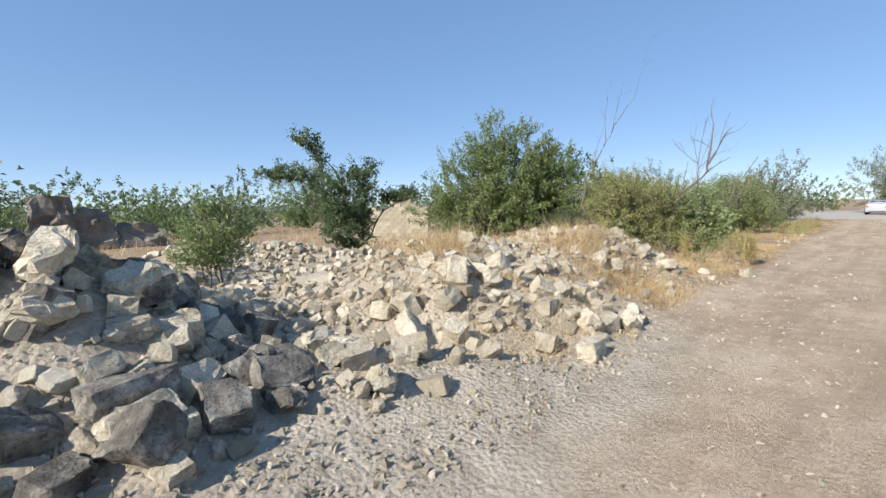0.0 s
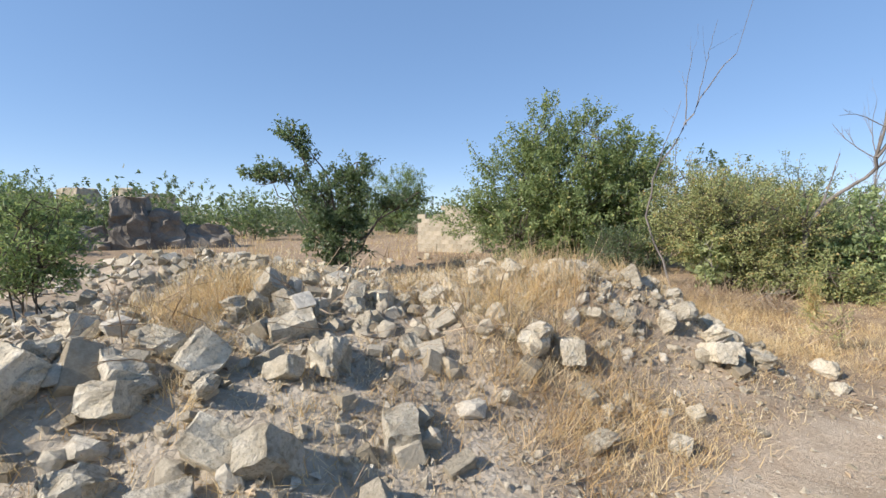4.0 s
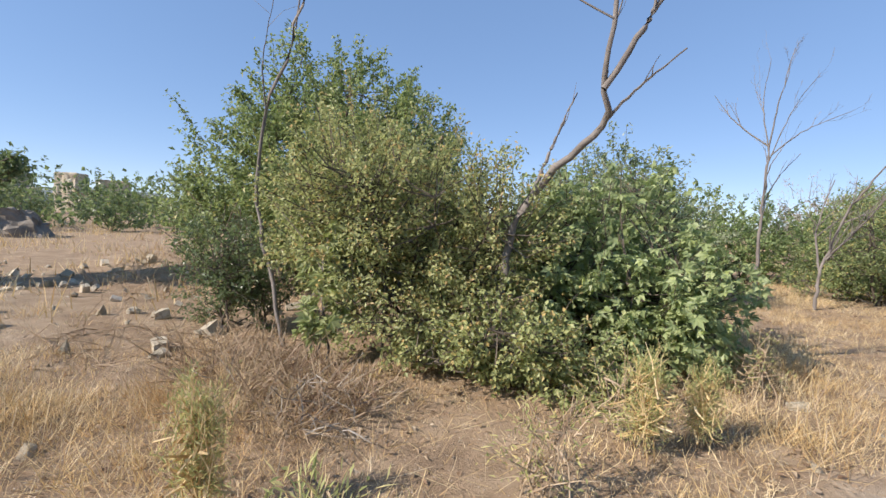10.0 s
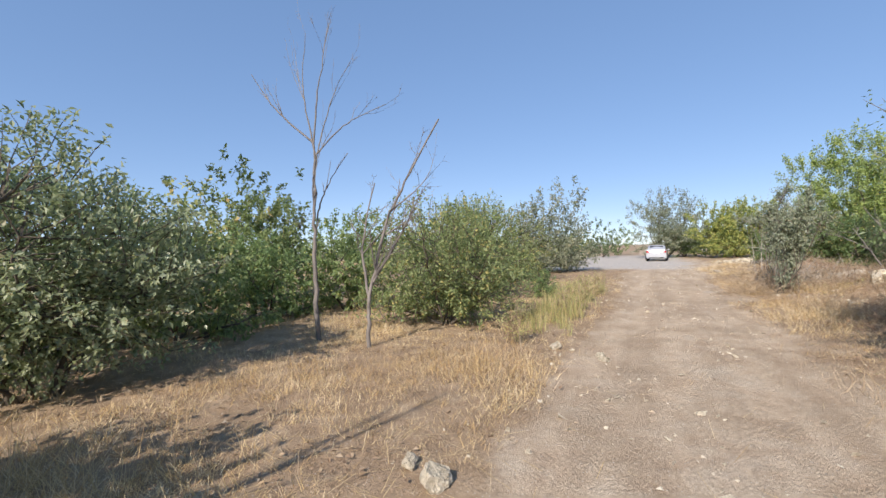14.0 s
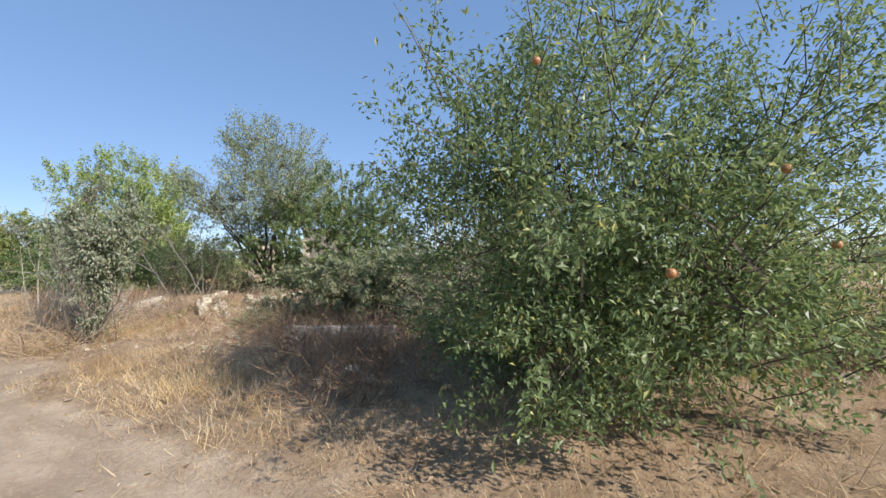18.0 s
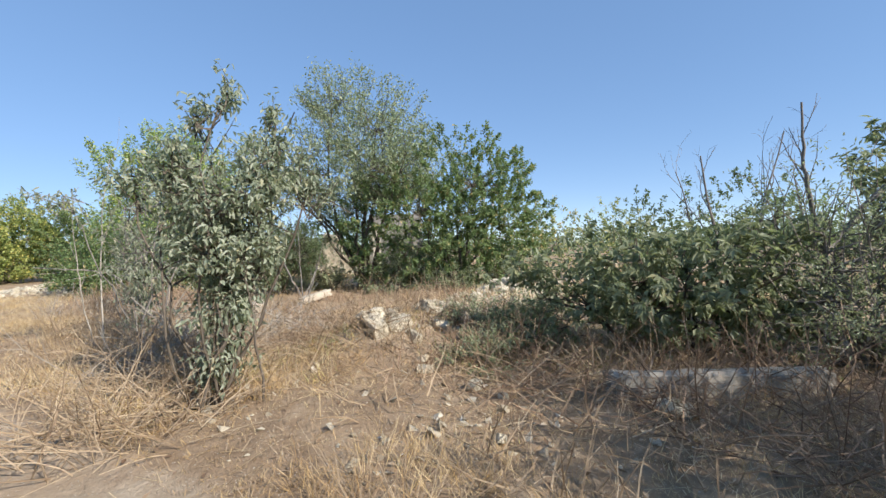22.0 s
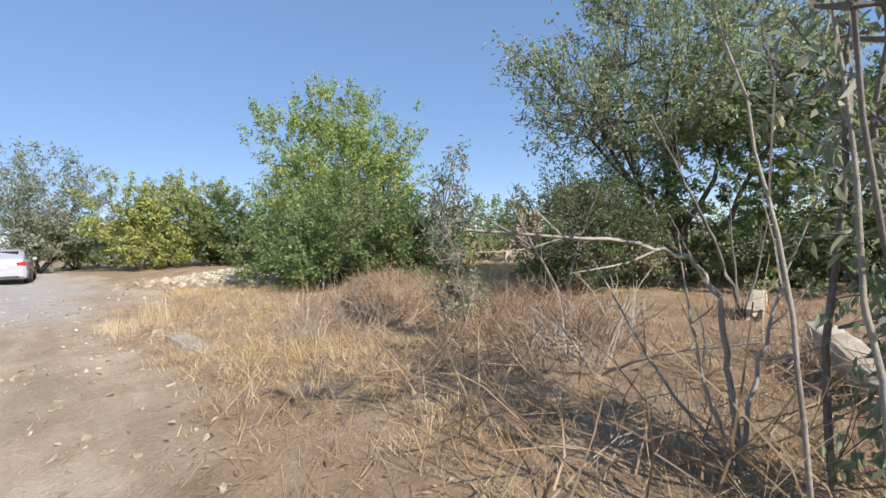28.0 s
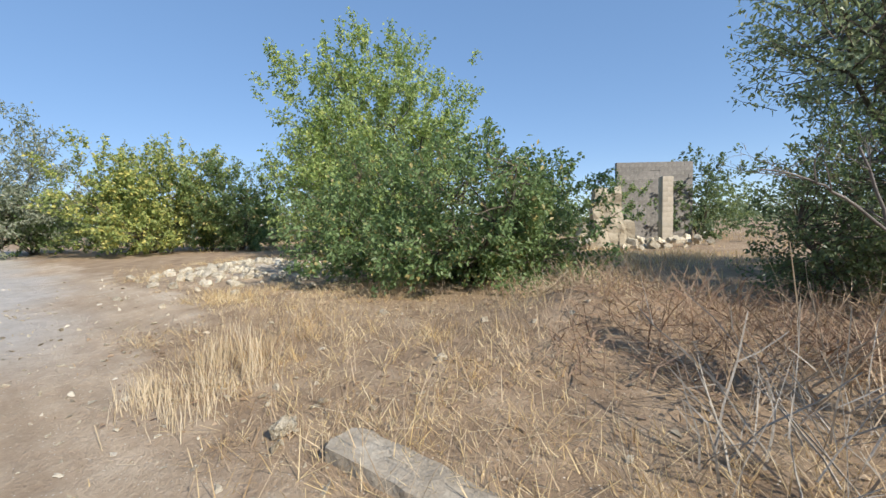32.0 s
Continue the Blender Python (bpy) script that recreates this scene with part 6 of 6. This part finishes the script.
# ---- parked car ----
def car():
    ob = thing("car", pose(45.0, 45.3, height(45.0, 45.3), 0, 0, 42), "silver saloon car parked on the track, seen from behind", "car")
    paint = plain_mat("silver_paint", (0.50, 0.51, 0.53), 0.32, 0.25, 0.6)
    glass = plain_mat("dark_glass", (0.02, 0.025, 0.03), 0.08)
    rubber = plain_mat("rubber", (0.02, 0.02, 0.02), 0.8)
    metal = plain_mat("wheel_metal", (0.5, 0.5, 0.52), 0.35, 0.9)
    red = plain_mat("red_lens", (0.45, 0.02, 0.02), 0.2)
    white = plain_mat("plate_white", (0.75, 0.75, 0.72), 0.4)
    black = plain_mat("black_trim", (0.02, 0.02, 0.022), 0.5)

    def loft(rows, material, name, parent=ob):
        """Cross sections (x, half width, bottom, top, roof half width) joined along the car."""
        bm = bmesh.new()
        rings = []
        for x, w, b, t, wt in rows:
            ring = [(x, -w * 0.94, b), (x, -w, b + (t - b) * 0.35), (x, -w * 0.97, b + (t - b) * 0.75), (x, -wt, t), (x, 0, t + 0.02), (x, wt, t), (x, w * 0.97, b + (t - b) * 0.75), (x, w, b + (t - b) * 0.35), (x, w * 0.94, b)]
            rings.append([bm.verts.new(p) for p in ring])
        for a, c in zip(rings, rings[1:]):
            for i in range(len(a)):
                j = (i + 1) % len(a)
                bm.faces.new((a[i], a[j], c[j], c[i]))
        bm.faces.new(rings[0])
        bm.faces.new(rings[-1][::-1])
        bmesh.ops.recalc_face_normals(bm, faces=bm.faces)
        return part(name, bm, material, parent)

    # the car points along +x; its tail is at -x
    body = loft([(-2.25, 0.72, 0.38, 0.80, 0.6), (-2.2, 0.83, 0.25, 0.98, 0.7), (-1.7, 0.88, 0.22, 1.02, 0.78), (-0.6, 0.89, 0.2, 0.98, 0.8), (0.8, 0.89, 0.2, 0.96, 0.8), (1.7, 0.87, 0.22, 0.86, 0.72), (2.2, 0.78, 0.28, 0.68, 0.6), (2.28, 0.65, 0.35, 0.6, 0.5)], paint, "body")
    loft([(-1.75, 0.74, 0.98, 1.05, 0.66), (-1.05, 0.74, 0.98, 1.40, 0.55), (-0.2, 0.74, 0.97, 1.45, 0.56), (0.35, 0.74, 0.96, 1.40, 0.55), (1.15, 0.74, 0.94, 0.98, 0.66)], paint, "roof")

    def box(name, x, y, z, lx, ly, lz, material, parent=ob, tilt=0.0, bevel=0.02):
        bm = bmesh.new()
        bmesh.ops.create_cube(bm, size=1.0, matrix=pose(x, y, z, 0, tilt, 0) @ Matrix.Diagonal((lx, ly, lz, 1)))
        bmesh.ops.bevel(bm, geom=bm.edges[:], offset=bevel, segments=2, affect="EDGES")
        return part(name, bm, material, parent)

    box("rear_window", -1.43, 0, 1.20, 0.62, 1.10, 0.02, glass, tilt=-31, bevel=0.006)
    box("windscreen", 0.78, 0, 1.20, 0.78, 1.12, 0.02, glass, tilt=29, bevel=0.006)
    for side in (-1, 1):
        for x, l in ((-0.72, 0.8), (0.12, 0.72)):
            bm = bmesh.new()
            bmesh.ops.create_cube(bm, size=1.0, matrix=pose(x, side * 0.685, 1.19, -side * 20, 0, 0) @ Matrix.Diagonal((l, 0.02, 0.34, 1)))
            part("side_window", bm, glass, ob)
        box("tail_light", -2.22, side * 0.66, 0.84, 0.08, 0.3, 0.16, red)
        box("mirror", 0.62, side * 0.95, 1.0, 0.12, 0.16, 0.12, paint)
        for x in (-1.35, 1.4):
            bm = bmesh.new()
            bmesh.ops.create_cone(bm, cap_ends=True, segments=28, radius1=0.32, radius2=0.32, depth=0.22, matrix=pose(x, side * 0.8, 0.32, 90, 0, 0))
            bmesh.ops.bevel(bm, geom=[e for e in bm.edges if e.calc_face_angle(0) > 1], offset=0.04, segments=2, affect="EDGES")
            wheel = part("wheel", bm, rubber, ob)
            bm = bmesh.new()
            bmesh.ops.create_cone(bm, cap_ends=True, segments=20, radius1=0.21, radius2=0.18, depth=0.03, matrix=pose(x, side * 0.915, 0.32, 90 * side, 0, 0))
            part("rim", bm, metal, wheel)
    box("number_plate", -2.27, 0, 0.72, 0.02, 0.5, 0.11, white, bevel=0.004)
    box("rear_bumper", -2.24, 0, 0.42, 0.14, 1.5, 0.22, paint)
    box("bumper_strip", -2.3, 0, 0.33, 0.06, 1.2, 0.08, black)


car()

# ---- fruits on the pomegranate bush ----
fruit_mat = plain_mat("pomegranate_skin", (0.42, 0.19, 0.07), 0.5)
bm = bmesh.new()
bmesh.ops.create_icosphere(bm, subdivisions=2, radius=0.03)
for v in bm.verts:
    if v.co.z > 0.03:
        v.co.z += 0.014
fruit_mesh = bpy.data.meshes.new("fruit")
bm.to_mesh(fruit_mesh)
bm.free()
fruit_mesh.materials.append(fruit_mat)
for dx, dy, dz in ((-1.1, 1.0, 2.7), (-1.7, -0.3, 1.9), (-1.6, -0.8, 1.45), (-1.3, -1.2, 1.7), (-1.7, 0.5, 1.3), (-0.9, -1.6, 1.6)):
    f = new("fruit", fruit_mesh)
    f.parent = pome
    f.matrix_basis = pose(dx, dy, dz, 160, 20, 0)

# ---- grass, straw and pebbles ----
rng = np.random.default_rng(404)


def grass_chance(x, y):
    s, r = to_sr(x, y)
    road, rub, pile_at = covers(x, y)
    patch = 0.5 + 0.7 * vnoise(x * 0.45 + 30, y * 0.45) + 0.5 * vnoise(x * 1.6, y * 1.6 + 8)
    near = np.exp(-np.maximum(np.abs(r + 0.5) - 4.0, 0) / 6.0)
    return np.clip((1 - road) ** 2 * (1 - 0.8 * rub * (1 - 0.95 * smooth(3.0, 6.0, s))) * (1 - pile_at) * np.clip(patch, 0.12, 1) * near, 0, 1)


def grass(name, label, n, box, per, tall, wide, material, chance=grass_chance, **how):
    x, y = pick(rng, n, box, chance)
    v, f = blades(rng, x, y, per, tall, wide, **how)
    ob = mesh_part(name, quads(name, v, f), material)
    tagged(ob, label, "grass", kind="stuff")


grass("dry_grass", "golden dry grass on the bank beside the bushes", 2900, (3.0, 20, -5.6, -1.8), 10, 0.28, 0.0028, M_STRAW, lean=1.0, flat=True)
grass("dry_grass", "thin dry grass and bent straw among the stones", 2900, (4.0, 40, -9, -1.8), 9, 0.24, 0.0032, M_STRAW, lean=0.9, flat=True)
grass("dry_grass", "golden dry grass and stubble right of the track", 2600, (18, 50, 0.6, 5.6), 10, 0.26, 0.0028, M_STRAW, lean=1.0, flat=True)
grass("dry_grass", "thin dry grass and bent straw under the bushes", 3300, (17, 58, 0.7, 15), 9, 0.22, 0.0036, M_STRAW, lean=0.9, flat=True)
grass("dry_field", "open field of dry yellow grass", 2700, (2, 75, -48, -8), 8, 0.42, 0.012, M_STRAW, lambda x, y: 0.5 * (1 - 0.9 * covers(x, y)[1]) * (1 - covers(x, y)[0]), spread=0.25, flat=True)
grass("dry_field", "dry yellow grass under the trees", 1400, (14, 80, 8, 34), 8, 0.36, 0.012, M_STRAW, lambda x, y: 0.5 * (1 - covers(x, y)[0]), spread=0.25, flat=True)
grass("dry_field", "golden straw in front of the ruined house", 700, (44, 52, 7, 17), 9, 0.26, 0.006, M_STRAW, lambda x, y: 0.6, spread=0.2, flat=True)
grass("dry_grass", "tufts of straw and low weeds on the earth bank", 3000, (28, 36, 1.5, 12), 10, 0.26, 0.003, M_STRAW, lambda x, y: np.clip(0.55 + vnoise(x * 1.2 + 3, y * 1.2), 0.06, 1), lean=1.0, flat=True)
grass("green_weeds", "low green weeds between the stones of the bank", 260, (30, 34.5, 2.4, 7), 9, 0.2, 0.005, M_WEED, lambda x, y: np.clip(0.3 + vnoise(x * 0.9, y * 0.9 + 5), 0, 1), lean=0.8, spread=0.09, flat=True)
grass("tall_straw", "taller tufts of pale straw by the track", 26, (44.9, 45.9, 1.4, 2.3), 30, 0.5, 0.0022, M_PALE_STRAW, lambda x, y: 0.6, lean=0.2, spread=0.08)
grass("dry_grass", "golden straw growing between the broken stones", 2300, (4.5, 13, -7.0, -2.2), 10, 0.36, 0.0028, M_STRAW, lambda x, y: np.clip(0.55 + vnoise(x * 1.1, y * 1.1), 0.05, 1), lean=0.7, flat=True)
grass("dry_grass", "matted dry grass below the leafless trees", 1300, (14, 28, -7.5, -2.2), 9, 0.3, 0.003, M_STRAW, lambda x, y: np.clip(0.5 + 0.9 * vnoise(x * 0.8 + 2, y * 0.8), 0.1, 1), lean=1.0, flat=True)
grass("dry_stalks", "brown dry stalks standing in the grass", 1500, (20, 48, 1.3, 8), 6, 0.5, 0.003, M_TWIGS, lean=0.7, spread=0.15, flat=True)
grass("dry_stalks", "brown dry stalks standing among the stones", 800, (3, 24, -7, -2.3), 5, 0.42, 0.0028, M_TWIGS, lean=0.6, spread=0.12, flat=True)
grass("brown_weeds", "brown dead weeds in the field behind the bushes", 900, (29, 40, 3.5, 13), 6, 0.42, 0.004, M_BROWN, lambda x, y: np.clip(0.3 + vnoise(x * 0.8, y * 0.8), 0, 1), lean=0.6, spread=0.15)
grass("verge_weeds", "tall pale straw weeds on the verge of the track", 150, (25.5, 34, -3.6, -2.4), 16, 0.62, 0.004, M_WEED, lambda x, y: 0.6, lean=0.25, spread=0.08)
grass("brown_litter", "short brown dead grass in the shade of the pomegranate bushes", 1100, (21, 31, 0.6, 7), 9, 0.2, 0.004, M_TWIGS, lambda x, y: np.clip(0.6 + vnoise(x * 1.3, y * 1.3), 0.1, 1), lean=1.2, spread=0.12, flat=True)
grass("dry_grass", "tangled golden straw on the verge past the fig bush", 1100, (17.5, 25, -6.0, -2.2), 10, 0.34, 0.0028, M_STRAW, lambda x, y: np.clip(0.6 + vnoise(x * 0.9, y * 0.9), 0.15, 1), lean=0.9, flat=True)
grass("stubble", "short sparse straw on the worn track", 900, (6, 62, -2.4, 1.6), 4, 0.07, 0.003, M_STRAW, lambda x, y: 0.25 + 0.5 * np.exp(-((to_sr(x, y)[1] + 0.55) / 0.35) ** 2), lean=0.9)


def litter():
    """Broken straw lying flat."""
    x, y = pick(rng, 20000, (2, 56, -7, 7), lambda x, y: np.clip(1.1 - covers(x, y)[0] - 0.6 * covers(x, y)[1], 0.012, 1) * np.exp(-np.maximum(np.abs(to_sr(x, y)[1]) - 3.5, 0) / 3))
    n = len(x)
    a, h = rng.uniform(0, 6.283, n), rng.uniform(0.04, 0.2, n)
    d = np.stack([np.cos(a), np.sin(a), rng.normal(0, 0.18, n)], -1) * h[:, None]
    s = np.stack([-np.sin(a), np.cos(a), np.zeros(n)], -1) * rng.uniform(0.001, 0.0024, n)[:, None]
    p = np.stack([x, y, height(x, y) + rng.uniform(0.008, 0.05, n)], -1)
    v = np.stack([p - d - s, p - d + s, p + d + s, p + d - s], 1).reshape(-1, 3)
    ob = mesh_part("straw_litter", quads("straw_litter", v, np.arange(4 * n).reshape(-1, 4)), M_STRAW)
    tagged(ob, "broken straw lying on the ground", "straw", kind="stuff")


litter()


def dead_leaves():
    """Fallen leaves and scraps of bark lying about on the soil."""
    x, y = pick(rng, 19000, (4, 52, -7.5, 8), lambda x, y: np.clip(1.0 - 0.97 * covers(x, y)[0] - 0.5 * covers(x, y)[1], 0.0, 1) * np.clip(0.45 + 0.8 * vnoise(x * 0.9 + 7, y * 0.9), 0.08, 1) * np.exp(-np.maximum(np.abs(to_sr(x, y)[1]) - 4, 0) / 3))
    n = len(x)
    p = np.stack([x, y, height(x, y) + rng.uniform(0.004, 0.03, n)], -1)
    d = unit(np.stack([rng.normal(0, 1, n), rng.normal(0, 1, n), rng.normal(0, 0.25, n)], -1))
    up = unit(np.stack([rng.normal(0, 0.4, n), rng.normal(0, 0.4, n), np.ones(n)], -1))
    size = rng.uniform(0.025, 0.075, n)
    ob = mesh_part("fallen_leaves", quads("fallen_leaves", *leaf_quads(p, d, up, size, size * rng.uniform(0.25, 0.7, n))), M_LITTER)
    tagged(ob, "brown fallen leaves and scraps on the soil", "leaves", kind="stuff")


dead_leaves()


def pebbles(label, n, box, chance, low, high):
    x, y = pick(rng, n, box, chance)
    sz = low + high * rng.random(len(x)) ** 3
    v, f = scattered(rng, SMALL, np.stack([x, y, height(x, y) + 0.02 * sz], -1), sz, 0.5, 0.7)
    tagged(mesh_part("pebbles", quads("pebbles", v, f), M_STONE_LOOSE), label, "pebble", kind="stuff")


pebbles("pale gravel and chips of limestone spilt on the track", 3900, (-3, 10, -3.2, 2.4), lambda x, y: (0.25 + 0.75 * np.exp(-((to_sr(x, y)[1] + 1.9) / 0.9) ** 2)) * np.clip(0.6 + vnoise(x * 1.2, y * 1.2), 0.15, 1), 0.05, 0.22)
pebbles("pale pebbles scattered along the dirt track", 2100, (10, 50, -2.9, 2.4), lambda x, y: np.clip(0.35 + 0.8 * vnoise(x * 0.9 + 4, y * 0.9), 0.06, 1), 0.06, 0.24)

pebbles("stones and clods on the earth bank and below it", 1500, (29, 35, 2, 9), lambda x, y: np.clip(0.5 + vnoise(x * 1.1, y * 1.1), 0.08, 1), 0.1, 0.5)
pebbles("larger white stones trodden into the track", 420, (10, 44, -2.6, 1.6), lambda x, y: np.clip(0.35 + 0.8 * vnoise(x * 0.6 + 9, y * 0.6), 0.05, 1), 0.16, 0.4)
pebbles("white chips and small stones on bare ground near the beam", 900, (40, 56, -0.5, 5), lambda x, y: np.clip(0.4 + vnoise(x * 0.7, y * 0.7), 0.08, 1), 0.08, 0.34)

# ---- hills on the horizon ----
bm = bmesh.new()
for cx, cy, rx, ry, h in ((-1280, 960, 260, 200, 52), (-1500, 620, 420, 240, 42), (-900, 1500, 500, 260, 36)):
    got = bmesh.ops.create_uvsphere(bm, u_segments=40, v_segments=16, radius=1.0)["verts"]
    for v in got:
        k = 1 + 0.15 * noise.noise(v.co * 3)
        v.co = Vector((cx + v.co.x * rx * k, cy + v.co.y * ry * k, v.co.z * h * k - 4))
tagged(part("backdrop", bm, M_HAZY_HILL), "low hills on the horizon with haze put into their colour", "hill", kind="structure")
